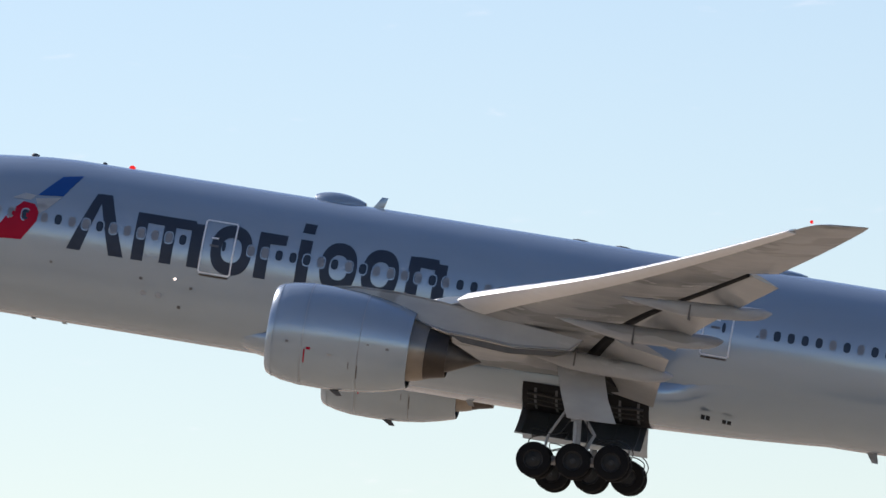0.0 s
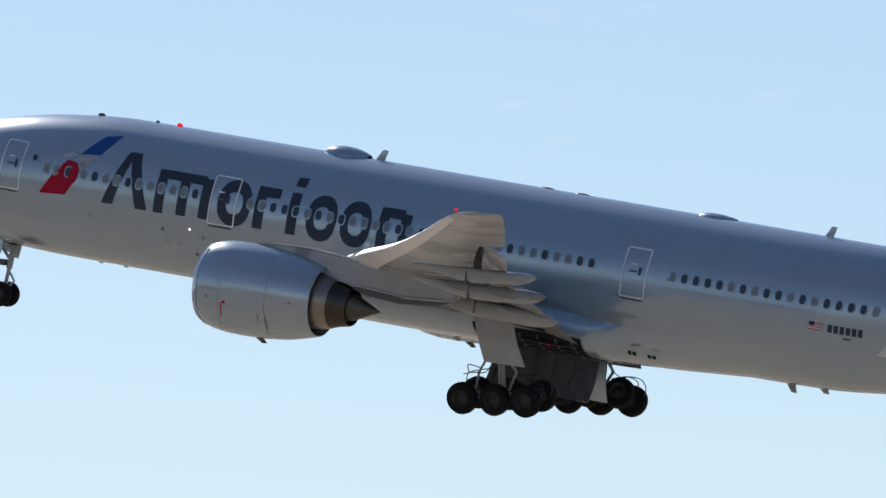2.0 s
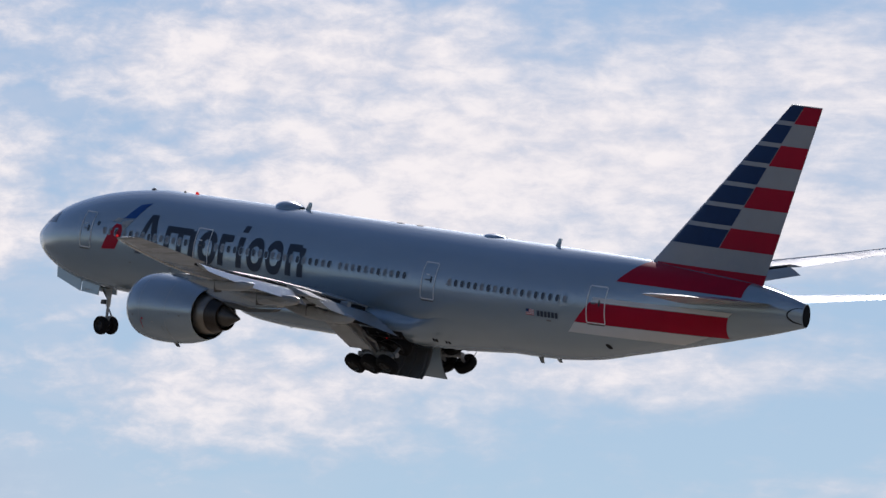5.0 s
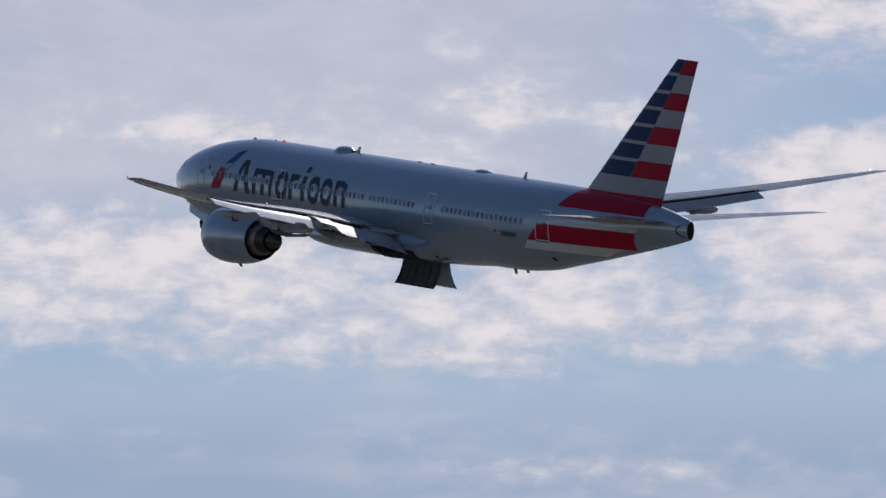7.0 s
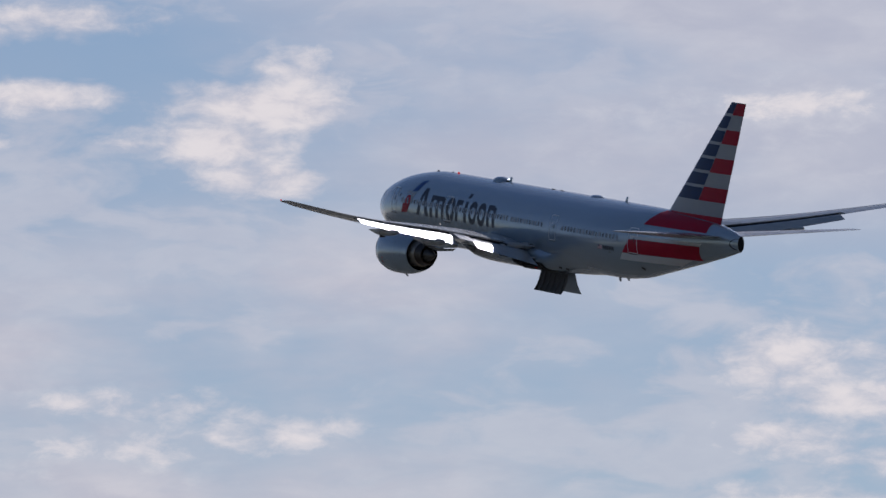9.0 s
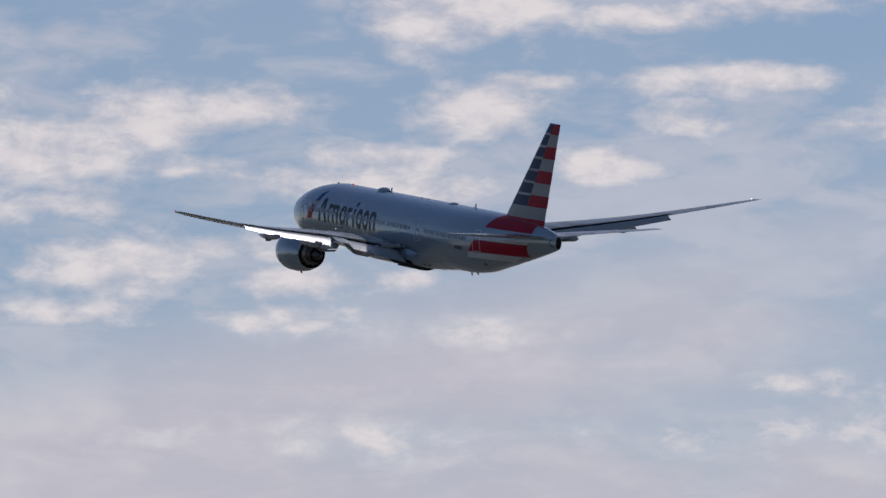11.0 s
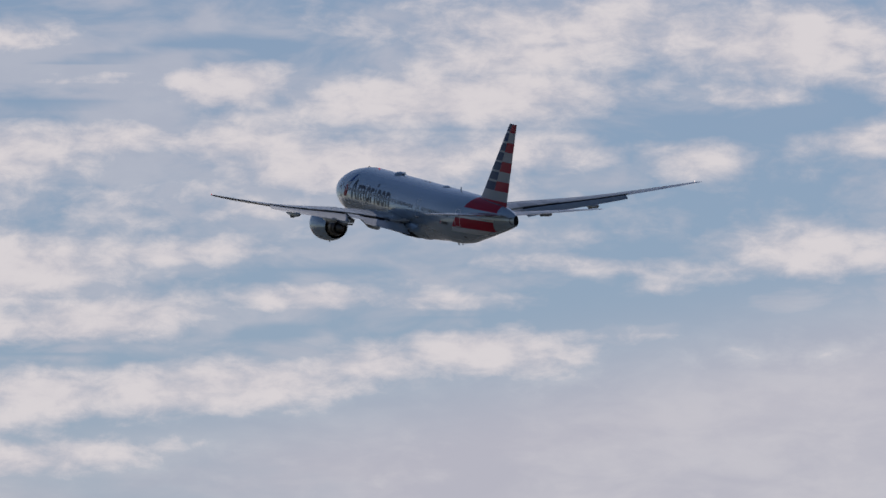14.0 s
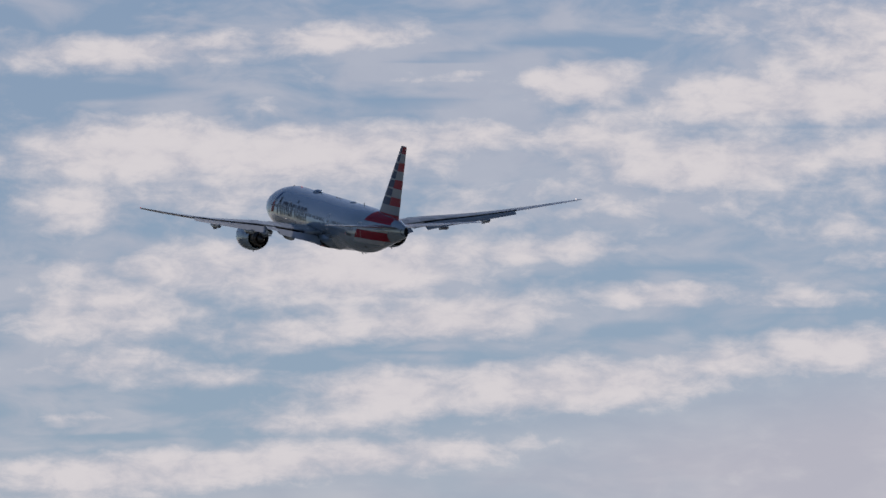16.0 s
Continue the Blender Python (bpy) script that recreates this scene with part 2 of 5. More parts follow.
# ---- cloud backdrop: a far band of sky, clear between the clouds ----
def cloud_material():
    m = bpy.data.materials.new("far clouds")
    m.use_nodes = True
    nt = m.node_tree
    nt.nodes.remove(nt.nodes["Principled BSDF"])
    N, L = nt.nodes.new, nt.links.new

    def math_(op, a, b=None, c=None):
        n = N("ShaderNodeMath")
        n.operation = op
        for i, v in enumerate((a, b, c)):
            if v is None:
                continue
            if isinstance(v, (int, float)):
                n.inputs[i].default_value = v
            else:
                L(v, n.inputs[i])
        return n.outputs[0]

    def ramp(v, lo, hi, a=0.0, b=1.0):
        n = N("ShaderNodeMapRange")
        n.interpolation_type = "SMOOTHSTEP"
        L(v, n.inputs[0])
        for i, k in enumerate((lo, hi, a, b)):
            n.inputs[i + 1].default_value = k
        return n.outputs[0]

    def noise_(scale, detail, rough, sx, sy, lean=0.0, shift=0.0, distort=0.0):
        mp = N("ShaderNodeMapping")
        mp.inputs["Scale"].default_value = (sx, sy, 1)
        mp.inputs["Rotation"].default_value = (0, 0, radians(lean))
        mp.inputs["Location"].default_value = (shift, shift * 0.7, 0)
        L(uv, mp.inputs[0])
        n = N("ShaderNodeTexNoise")
        n.noise_dimensions = "2D"
        n.inputs["Scale"].default_value, n.inputs["Detail"].default_value = scale, detail
        n.inputs["Roughness"].default_value, n.inputs["Distortion"].default_value = rough, distort
        L(mp.outputs[0], n.inputs["Vector"])
        return n.outputs["Fac"]

    co = N("ShaderNodeUVMap")
    co.uv_map = "sky"
    uv = co.outputs[0]
    sep = N("ShaderNodeSeparateXYZ")
    L(uv, sep.inputs[0])
    az, el = sep.outputs[0], sep.outputs[1]
    at = N("ShaderNodeAttribute")
    at.attribute_name = "cover"
    cover = at.outputs["Fac"]
    # thin fibres drawn out sideways, and soft heaps
    fibre = math_("ADD", math_("MULTIPLY", noise_(1.6, 9, 0.62, 0.45, 1.9, -6, 3.1, 0.15), 0.45), math_("MULTIPLY", noise_(6.0, 5, 0.58, 0.5, 1.9, -14, 7.7, 0.2), 0.55))
    warp = N("ShaderNodeVectorMath")
    warp.operation = "MULTIPLY_ADD"
    wob = N("ShaderNodeTexNoise")
    wob.noise_dimensions = "2D"
    wob.inputs["Scale"].default_value, wob.inputs["Detail"].default_value = 1.6, 4
    L(uv, wob.inputs["Vector"])
    L(wob.outputs["Color"], warp.inputs[0])
    warp.inputs[1].default_value = (0.55, 0.22, 0)
    L(uv, warp.inputs[2])
    cell = N("ShaderNodeMapping")
    cell.inputs["Scale"].default_value = (2.6, 6.0, 1)
    L(warp.outputs[0], cell.inputs[0])
    vor = N("ShaderNodeTexVoronoi")
    vor.voronoi_dimensions, vor.feature = "2D", "SMOOTH_F1"
    vor.inputs["Scale"].default_value, vor.inputs["Smoothness"].default_value = 1.0, 0.35
    L(cell.outputs[0], vor.inputs["Vector"])
    lump = math_("MULTIPLY", math_("SUBTRACT", 1.0, vor.outputs["Distance"]), 0.85)
    heap = math_("ADD", math_("ADD", math_("MULTIPLY", noise_(2.6, 8, 0.58, 0.6, 1.25, 3, 1.3, 0.2), 0.34), math_("MULTIPLY", lump, 0.24)), math_("MULTIPLY", noise_(8.0, 6, 0.62, 0.6, 1.25, -4, 2.7, 0.2), 0.42))
    shape = N("ShaderNodeMix")
    L(ramp(az, 41, 49), shape.inputs[0])
    L(fibre, shape.inputs[2])
    L(heap, shape.inputs[3])
    body = math_("ADD", cover, math_("MULTIPLY", math_("SUBTRACT", shape.outputs[0], 0.5), 2.15))
    thick = ramp(body, -0.22, 1.0)
    veil = noise_(0.5, 6, 0.55, 0.45, 1.3, 6, 9.2)
    haze_low = math_("MULTIPLY", ramp(math_("ADD", el, math_("MULTIPLY", math_("SUBTRACT", az, 67.0), 0.18)), 6.35, 7.15, 1.0, 0.12), ramp(az, 61, 64))
    haze_high = math_("MULTIPLY", ramp(el, 6.7, 7.5, 0.0, 0.82), math_("MULTIPLY", ramp(az, 53, 56.5), ramp(az, 63, 66, 1.0, 0.0)))
    a_veil = math_("MULTIPLY", ramp(veil, 0.2, 0.56), math_("MAXIMUM", haze_low, haze_high))
    # small soft flecks of a thinner layer between the heaps
    fleck_n = math_("ADD", math_("MULTIPLY", noise_(0.75, 5, 0.55, 0.5, 1.5, 8, 4.4, 0.3), 0.55), math_("MULTIPLY", noise_(3.0, 6, 0.55, 0.55, 1.5, -8, 6.1, 0.3), 0.45))
    fleck = math_("MULTIPLY", ramp(fleck_n, 0.41, 0.63), math_("MULTIPLY", math_("MULTIPLY", ramp(az, 46, 52), ramp(cover, -0.6, -0.15)), ramp(az, 57, 60, 0.45, 0.55)))
    dim = math_("MULTIPLY", ramp(el, 5.8, 6.6, 0.85, 0.0), math_("MULTIPLY", ramp(az, 48, 51), ramp(az, 59, 62, 1.0, 0.0)))
    a_veil = math_("MAXIMUM", a_veil, dim)
    dens = math_("MAXIMUM", math_("MAXIMUM", thick, fleck), math_("MULTIPLY", a_veil, 0.86))
    shine = math_("MAXIMUM", thick, math_("MULTIPLY", fleck, 0.9))
    low = math_("MULTIPLY", ramp(el, -0.5, 3.0), ramp(el, 10, 24, 1, 0))
    alpha = math_("MULTIPLY", math_("MULTIPLY", dens, low), 0.96)
    tone = N("ShaderNodeMix")
    tone.data_type = "RGBA"
    L(math_("MULTIPLY", shine, ramp(shape.outputs[0], 0.35, 0.62, 0.55, 1.0)), tone.inputs[0])
    tone.inputs[6].default_value = (0.705, 0.68, 0.71, 1)
    tone.inputs[7].default_value = (0.99, 0.94, 0.885, 1)
    shady = N("ShaderNodeMix")
    shady.data_type = "RGBA"
    L(math_("MULTIPLY", math_("MULTIPLY", dim, 1.17), math_("SUBTRACT", 1.0, shine)), shady.inputs[0])
    L(tone.outputs[2], shady.inputs[6])
    shady.inputs[7].default_value = (0.385, 0.475, 0.61, 1)
    em = N("ShaderNodeEmission")
    em.inputs[1].default_value = 1.0
    L(shady.outputs[2], em.inputs[0])
    tr, mix = N("ShaderNodeBsdfTransparent"), N("ShaderNodeMixShader")
    L(alpha, mix.inputs[0])
    L(tr.outputs[0], mix.inputs[1])
    L(em.outputs[0], mix.inputs[2])
    L(mix.outputs[0], nt.nodes["Material Output"].inputs[0])
    return m


# clouds by heading, elevation, half width and half height, in degrees
WISPS = [(35.37, 7.82, 1.46, 0.29), (36.19, 7.64, 0.61, 0.12), (33.0, 7.43, 1.16, 0.11), (33.76, 7.2, 0.67, 0.07, 0.8), (36.25, 7.01, 0.61, 0.18, 0.8), (36.46, 6.62, 0.33, 0.09, 0.7), (36.4, 6.31, 0.39, 0.14, 0.8), (35.97, 6.19, 0.49, 0.05, 0.7), (35.73, 5.59, 1.27, 0.14, 0.9), (34.94, 5.47, 1.27, 0.09, 0.7), (32.18, 6.81, 0.39, 0.08, 0.8), (33.06, 6.93, 0.33, 0.04, 0.6), (32.24, 7.55, 0.49, 0.09, 0.8)]
VEILS = [(39.23, 7.81, 1.28, 0.27), (39.78, 7.42, 0.79, 0.21), (38.72, 7.33, 0.61, 0.15, 0.8), (37.5, 7.91, 0.97, 0.15), (36.13, 7.91, 0.85, 0.14, 0.9), (37.74, 7.63, 0.55, 0.12, 0.7), (36.8, 7.18, 0.79, 0.13, 0.9), (37.2, 7.03, 0.61, 0.08, 0.7), (40.14, 6.94, 0.18, 0.24, 0.8), (40.05, 6.46, 0.27, 0.11, 0.7), (39.47, 6.14, 0.97, 0.05, 0.9), (39.62, 6.01, 0.91, 0.05, 0.9), (39.26, 5.82, 0.36, 0.04, 0.6), (36.74, 5.7, 0.79, 0.12, 0.8), (35.99, 5.64, 0.61, 0.15, 0.8), (38.11, 5.52, 0.91, 0.11, 0.7), (40.04, 5.46, 0.33, 0.04, 0.7)]
RIDGES = [(42.4, 7.75, 1.6, 0.35), (44.6, 8.1, 1.5, 0.25, 0.9), (46.6, 7.7, 1.4, 0.35), (43.6, 7.2, 1.2, 0.16, 0.8), (45.4, 7.35, 1.2, 0.2, 0.9), (47.6, 7.3, 1.0, 0.4), (47.8, 8.2, 1.0, 0.25, 0.9), (46.4, 6.6, 1.1, 0.16, 0.8), (48.2, 6.4, 0.8, 0.2, 0.9), (42.2, 6.3, 1.2, 0.08, 0.7), (43.9, 5.9, 1.0, 0.1, 0.6)]
SHEETS = [(53.91, 8.32, 0.67, 0.21, 0.8), (52.82, 8.26, 0.49, 0.15, 0.9), (51.63, 8.41, 0.73, 0.21, 0.8), (50.32, 8.41, 0.67, 0.24, 0.8), (51.93, 8.11, 0.76, 0.08, 0.9), (53.52, 8.11, 0.18, 0.12), (53.09, 7.93, 0.37, 0.05, 0.8), (50.71, 8.08, 0.73, 0.18, 0.8), (51.93, 7.69, 0.97, 0.18), (52.94, 7.63, 0.55, 0.11), (53.97, 7.45, 0.61, 0.14), (50.41, 7.66, 0.73, 0.21), (50.02, 7.3, 0.55, 0.21), (50.57, 6.88, 0.46, 0.12, 0.9), (51.78, 6.85, 0.46, 0.12, 0.6), (54.27, 7.06, 0.46, 0.21), (53.97, 6.64, 0.67, 0.18, 0.9), (53.06, 6.64, 0.55, 0.15, 0.8), (52.39, 6.7, 0.49, 0.12, 0.7), (54.12, 6.36, 0.46, 0.07, 0.7)]
BANKS = [(56.38, 6.51, 0.61, 0.21, 0.9), (55.74, 6.69, 0.55, 0.24, 0.9), (56.29, 7.09, 0.49, 0.18, 0.9), (55.07, 6.51, 0.67, 0.14, 0.8), (55.35, 7.69, 0.27, 0.08, 0.7), (55.87, 7.93, 0.15, 0.08, 0.7), (56.26, 7.99, 0.12, 0.06, 0.6), (55.86, 6.27, 0.67, 0.06, 0.7), (55.37, 6.3, 0.33, 0.04, 0.7), (56.47, 7.51, 0.43, 0.12, 0.6), (55.65, 5.82, 0.67, 0.07, 0.5), (56.4, 6.03, 0.36, 0.06, 0.5)]
BELTS = [(58.26, 7.05, 0.73, 0.15, 0.8), (58.35, 6.63, 0.79, 0.18, 0.8), (57.26, 6.75, 0.79, 0.18, 0.9), (57.26, 6.45, 0.79, 0.12, 0.8), (58.44, 6.21, 0.55, 0.08, 0.5), (58.23, 7.71, 0.18, 0.09, 0.7), (58.02, 7.8, 0.18, 0.06, 0.6), (57.02, 7.77, 0.24, 0.12, 0.6), (57.95, 5.93, 0.18, 0.04, 0.7), (56.74, 6.02, 0.12, 0.04, 0.7)]
SHOALS = [(61.6, 7.82, 0.55, 0.12, 0.7), (57.61, 7.64, 0.4, 0.1, 0.9), (57.34, 7.37, 0.12, 0.06, 0.8), (58.25, 7.61, 0.18, 0.06, 0.6), (57.83, 6.93, 0.79, 0.18, 0.9), (58.8, 6.84, 0.61, 0.15, 0.8), (58.04, 6.6, 0.85, 0.18, 0.6), (59.86, 6.78, 0.79, 0.18, 0.5), (61.59, 6.45, 0.27, 0.15, 0.8), (60.77, 6.45, 0.49, 0.12, 0.6), (61.07, 6.24, 0.67, 0.07, 0.8), (59.86, 6.24, 0.79, 0.08, 0.7), (60.16, 6.03, 0.49, 0.07, 0.8), (59.38, 5.97, 0.18, 0.05, 0.9), (59.01, 6.03, 0.36, 0.09, 0.7), (59.71, 5.88, 0.55, 0.05, 0.7), (60.92, 5.91, 0.42, 0.06, 0.7), (61.62, 6.03, 0.33, 0.08, 0.7), (61.56, 5.6, 0.52, 0.12, 0.9)]
HEAPS = [(67.23, 8.22, 0.46, 0.17), (66.23, 8.14, 0.3, 0.08), (65.56, 8.26, 0.27, 0.07, 0.8), (66.87, 7.81, 0.18, 0.05, 0.9), (67.05, 7.66, 0.3, 0.11), (65.65, 7.85, 0.27, 0.07), (66.14, 7.83, 0.18, 0.05, 0.8), (64.37, 7.8, 0.33, 0.1), (64.19, 7.99, 0.15, 0.09, 0.8), (64.62, 7.6, 0.24, 0.1), (64.4, 7.41, 0.27, 0.08, 0.9), (67.66, 7.43, 0.4, 0.04, 0.9), (67.44, 7.25, 0.33, 0.11, 0.9), (66.47, 7.38, 0.21, 0.09), (66.01, 7.63, 0.21, 0.08, 0.8), (65.13, 7.59, 0.15, 0.04, 0.7), (67.53, 6.76, 0.18, 0.05, 0.8), (67.59, 6.97, 0.27, 0.05, 0.7), (67.08, 6.49, 0.24, 0.06, 0.9), (67.65, 5.87, 0.42, 0.07, 0.7)]
PUFFS = [(71.44, 7.73, 0.91, 0.14, 0.9), (70.37, 7.66, 0.49, 0.16), (71.99, 7.34, 0.4, 0.15, 0.9), (71.77, 7.09, 0.36, 0.11, 0.8), (70.53, 7.37, 0.21, 0.05, 0.8), (69.46, 7.46, 0.36, 0.13), (68.85, 7.6, 0.33, 0.12), (68.26, 7.68, 0.32, 0.08), (67.79, 7.48, 0.18, 0.05, 0.8), (68.63, 7.37, 0.21, 0.04, 0.8), (68.13, 7.3, 0.14, 0.07, 0.8), (67.7, 7.24, 0.18, 0.1), (69.25, 7.19, 0.21, 0.07, 0.8), (69.86, 7.15, 0.27, 0.08, 0.8), (70.83, 7.04, 0.18, 0.08, 0.9), (68.46, 6.94, 0.36, 0.06, 0.8), (69.04, 6.84, 0.33, 0.11, 0.9), (68.11, 6.76, 0.24, 0.07), (70.22, 6.55, 0.33, 0.11, 0.9), (69.31, 6.59, 0.33, 0.05, 0.8)]
FLOCKS = [(60.3, 8.0, 0.42, 0.14, 0.7), (56.23, 8.08, 0.15, 0.09, 0.8), (56.07, 7.77, 0.39, 0.11, 0.9), (56.77, 7.44, 0.27, 0.12, 0.7), (70.65, 6.44, 0.3, 0.04, 0.7), (71.01, 6.38, 0.12, 0.04, 0.7), (72.04, 6.62, 0.3, 0.04, 0.7), (72.13, 6.27, 0.24, 0.04, 0.7), (72.26, 7.06, 0.18, 0.11, 0.8), (71.44, 6.65, 0.24, 0.04, 0.5), (68.58, 6.59, 0.18, 0.04, 0.5), (68.77, 5.92, 0.24, 0.04, 0.4), (70.46, 5.99, 0.55, 0.07, 0.4)]
STRAYS = [(60.53, 5.57, 0.27, 0.08, 0.8), (58.77, 5.72, 0.12, 0.04, 0.7), (57.89, 6.0, 0.15, 0.04, 0.7), (60.1, 5.63, 0.18, 0.05, 0.5), (59.68, 7.47, 0.09, 0.07, 0.5), (65.23, 6.2, 0.45, 0.06, 0.7), (66.2, 5.93, 0.3, 0.08, 0.6), (65.08, 5.96, 0.58, 0.11, 0.6), (64.38, 6.02, 0.36, 0.11, 0.6), (68.13, 6.54, 0.33, 0.06, 0.8), (71.56, 6.47, 0.46, 0.04, 0.8), (71.92, 5.99, 0.42, 0.1, 0.9), (71.25, 6.09, 0.24, 0.05, 0.7), (67.86, 5.92, 0.33, 0.08, 0.8), (51.78, 6.58, 0.49, 0.04, 0.5), (50.11, 6.14, 0.61, 0.08, 0.7)]
DRIFTS = [(75.76, 7.61, 0.55, 0.08, 0.9), (74.69, 7.66, 0.37, 0.07, 0.9), (75.0, 7.31, 0.21, 0.04, 0.7), (74.15, 7.46, 0.4, 0.04, 0.7), (73.39, 7.44, 0.26, 0.1), (72.17, 7.35, 0.67, 0.13), (71.86, 7.59, 0.46, 0.1, 0.9), (75.73, 7.08, 0.55, 0.14), (74.81, 7.07, 0.58, 0.14), (74.05, 7.16, 0.36, 0.08, 0.9), (73.29, 7.14, 0.33, 0.11, 0.9), (72.69, 7.01, 0.55, 0.12), (76.09, 6.78, 0.24, 0.11, 0.8), (74.57, 6.45, 0.52, 0.14), (75.36, 6.45, 0.7, 0.11, 0.9), (73.66, 6.54, 0.42, 0.05, 0.9), (72.96, 6.3, 0.27, 0.06), (72.17, 6.4, 0.27, 0.04, 0.8), (72.32, 6.28, 0.24, 0.04, 0.8), (75.96, 6.22, 0.36, 0.14, 0.9), (74.05, 6.18, 0.52, 0.1)]
SWELLS = [(74.93, 6.09, 0.33, 0.08, 0.8), (72.05, 6.03, 0.33, 0.08), (72.63, 5.95, 0.33, 0.08, 0.9), (73.45, 5.83, 0.64, 0.11), (74.39, 5.78, 0.36, 0.11), (75.99, 5.93, 0.39, 0.07, 0.8), (75.36, 5.87, 0.33, 0.05, 0.7), (74.81, 5.66, 0.36, 0.07, 0.9), (76.08, 5.62, 0.18, 0.04, 0.8), (74.75, 5.42, 0.73, 0.08), (75.66, 5.36, 0.73, 0.09), (76.02, 5.24, 0.42, 0.05, 0.8), (75.27, 6.87, 0.61, 0.12, 0.7), (73.23, 6.81, 0.79, 0.12, 0.6), (71.87, 6.78, 0.36, 0.18, 0.5)]
GAPS = [(56.13, 6.19, 1.81, 0.11, 1.0), (57.96, 6.14, 0.9, 0.09, 0.7), (56.89, 7.98, 0.9, 0.18, 0.4), (52.63, 8.57, 0.55, 0.07, 0.8), (54.34, 8.63, 0.27, 0.08, 0.8), (53.82, 7.77, 0.7, 0.07), (52.54, 8.01, 0.79, 0.04, 0.7), (52.08, 6.27, 2.73, 0.15), (49.96, 6.33, 0.76, 0.09), (51.48, 7.81, 0.18, 0.05, 0.6), (58.04, 6.09, 1.27, 0.27), (59.1, 5.72, 1.27, 0.14), (57.59, 5.66, 0.76, 0.15), (60.92, 6.63, 0.42, 0.05, 0.7), (36.59, 7.48, 1.09, 0.12), (37.5, 5.85, 1.52, 0.09), (35.74, 7.3, 0.46, 0.09, 0.7), (67.81, 7.68, 0.18, 0.12, 0.8), (66.56, 7.62, 0.18, 0.09, 0.7)]
RIFTS = [(75.82, 7.73, 0.21, 0.04), (75.94, 7.39, 0.43, 0.06), (74.45, 7.32, 0.43, 0.07), (74.3, 7.58, 0.52, 0.04, 0.8), (73.23, 7.65, 0.55, 0.05), (75.87, 5.54, 0.39, 0.05), (75.3, 5.69, 0.48, 0.04, 0.9), (73.24, 6.13, 0.33, 0.08), (72.69, 6.45, 0.49, 0.04, 0.7), (74.3, 6.0, 0.42, 0.04), (72.17, 6.18, 0.36, 0.04, 0.8), (74.99, 5.95, 0.39, 0.04, 0.8), (72.2, 7.2, 0.61, 0.04, 0.7), (67.79, 7.64, 0.21, 0.12), (70.16, 7.28, 0.36, 0.05, 0.9), (68.4, 7.46, 0.24, 0.04, 0.8), (70.98, 7.22, 0.33, 0.06, 0.8), (71.95, 6.41, 0.36, 0.04, 0.8), (71.43, 6.2, 0.61, 0.04, 0.7), (65.89, 8.04, 0.91, 0.07), (68.12, 8.19, 0.27, 0.15)]


def cover_on(a, e):
    """How much cloud stands at headings a and elevations e (arrays)."""
    east, late = np.clip((a - 40) / 9, 0, 1), np.clip((a - 61) / 4, 0, 1)
    low = -0.36 + 0.30 * east - 0.06 * late
    best, hole = np.zeros_like(a), np.zeros_like(a)
    for group, k, lean in ((WISPS, 1.0, -0.02), (VEILS, 1.0, -0.03), (RIDGES, 0.95, 0.0), (SHEETS, 0.95, 0.0), (BANKS, 0.85, 0.0), (BELTS, 0.82, 0.0), (SHOALS, 0.98, 0.0), (HEAPS, 1.0, 0.0), (PUFFS, 1.0, 0.0), (FLOCKS, 0.90, 0.0), (STRAYS, 0.98, 0.0), (DRIFTS, 1.05, 0.05), (SWELLS, 1.05, 0.05)):
        for b in group:
            da = a - b[0]
            q = ((da / b[2]) ** 2 + ((e - b[1] + lean * da) / b[3]) ** 2) / 1.7
            best = np.maximum(best, k * (b[4] if len(b) > 4 else 1) * np.exp(-0.5 * q ** 1.5))
    for b in GAPS + RIFTS:
        hole = np.maximum(hole, 0.62 * (b[4] if len(b) > 4 else 1) * np.exp(-0.6 * (((a - b[0]) / b[2]) ** 2 + ((e - b[1]) / b[3]) ** 2)))
    return np.clip(low + best - hole, -0.9, 1.0)


bm = bmesh.new()
uvl = bm.loops.layers.uv.new("sky")
AZ = [a * 4 for a in range(-45, 4)] + [16 + 0.16 * i for i in range(411)] + [84 + 4 * i for i in range(1, 25)]
EL = [-1, 1, 2.5, 3.5] + [4 + 0.05 * i for i in range(121)] + [10.4, 12, 16, 20, 25]
grid = [[bm.verts.new((-4600 * math.sin(radians(a)) * math.cos(radians(e)), 4600 * math.cos(radians(a)) * math.cos(radians(e)), 1.7 + 4600 * math.sin(radians(e)))) for e in EL] for a in AZ]
for i in range(len(AZ) - 1):
    for j in range(len(EL) - 1):
        f = bm.faces.new((grid[i][j], grid[i + 1][j], grid[i + 1][j + 1], grid[i][j + 1]))
        for lp, (p, q) in zip(f.loops, ((i, j), (i + 1, j), (i + 1, j + 1), (i, j + 1))):
            lp[uvl].uv = (AZ[p], EL[q])
me = bpy.data.meshes.new("clouds")
bm.to_mesh(me)
bm.free()
me.materials.append(cloud_material())
layer = me.attributes.new("cover", "FLOAT", "POINT")
ga, ge = np.meshgrid(np.array(AZ, float), np.array(EL, float), indexing="ij")
layer.data.foreach_set("value", np.where((ga >= 16) & (ga <= 84), cover_on(ga, ge), -0.4).astype(np.float32).ravel())
clouds = new("cloud_backdrop", me)
tagged(clouds, "broken white and grey clouds over pale blue sky", "clouds", kind="structure")

# ---- the airliner: x aft from the nose, y to its right wing, z up from the cabin's axis ----
airliner = new("airliner")
tagged(airliner, "silver twin-engine passenger jet climbing with red, white and blue tail stripes", "airplane")

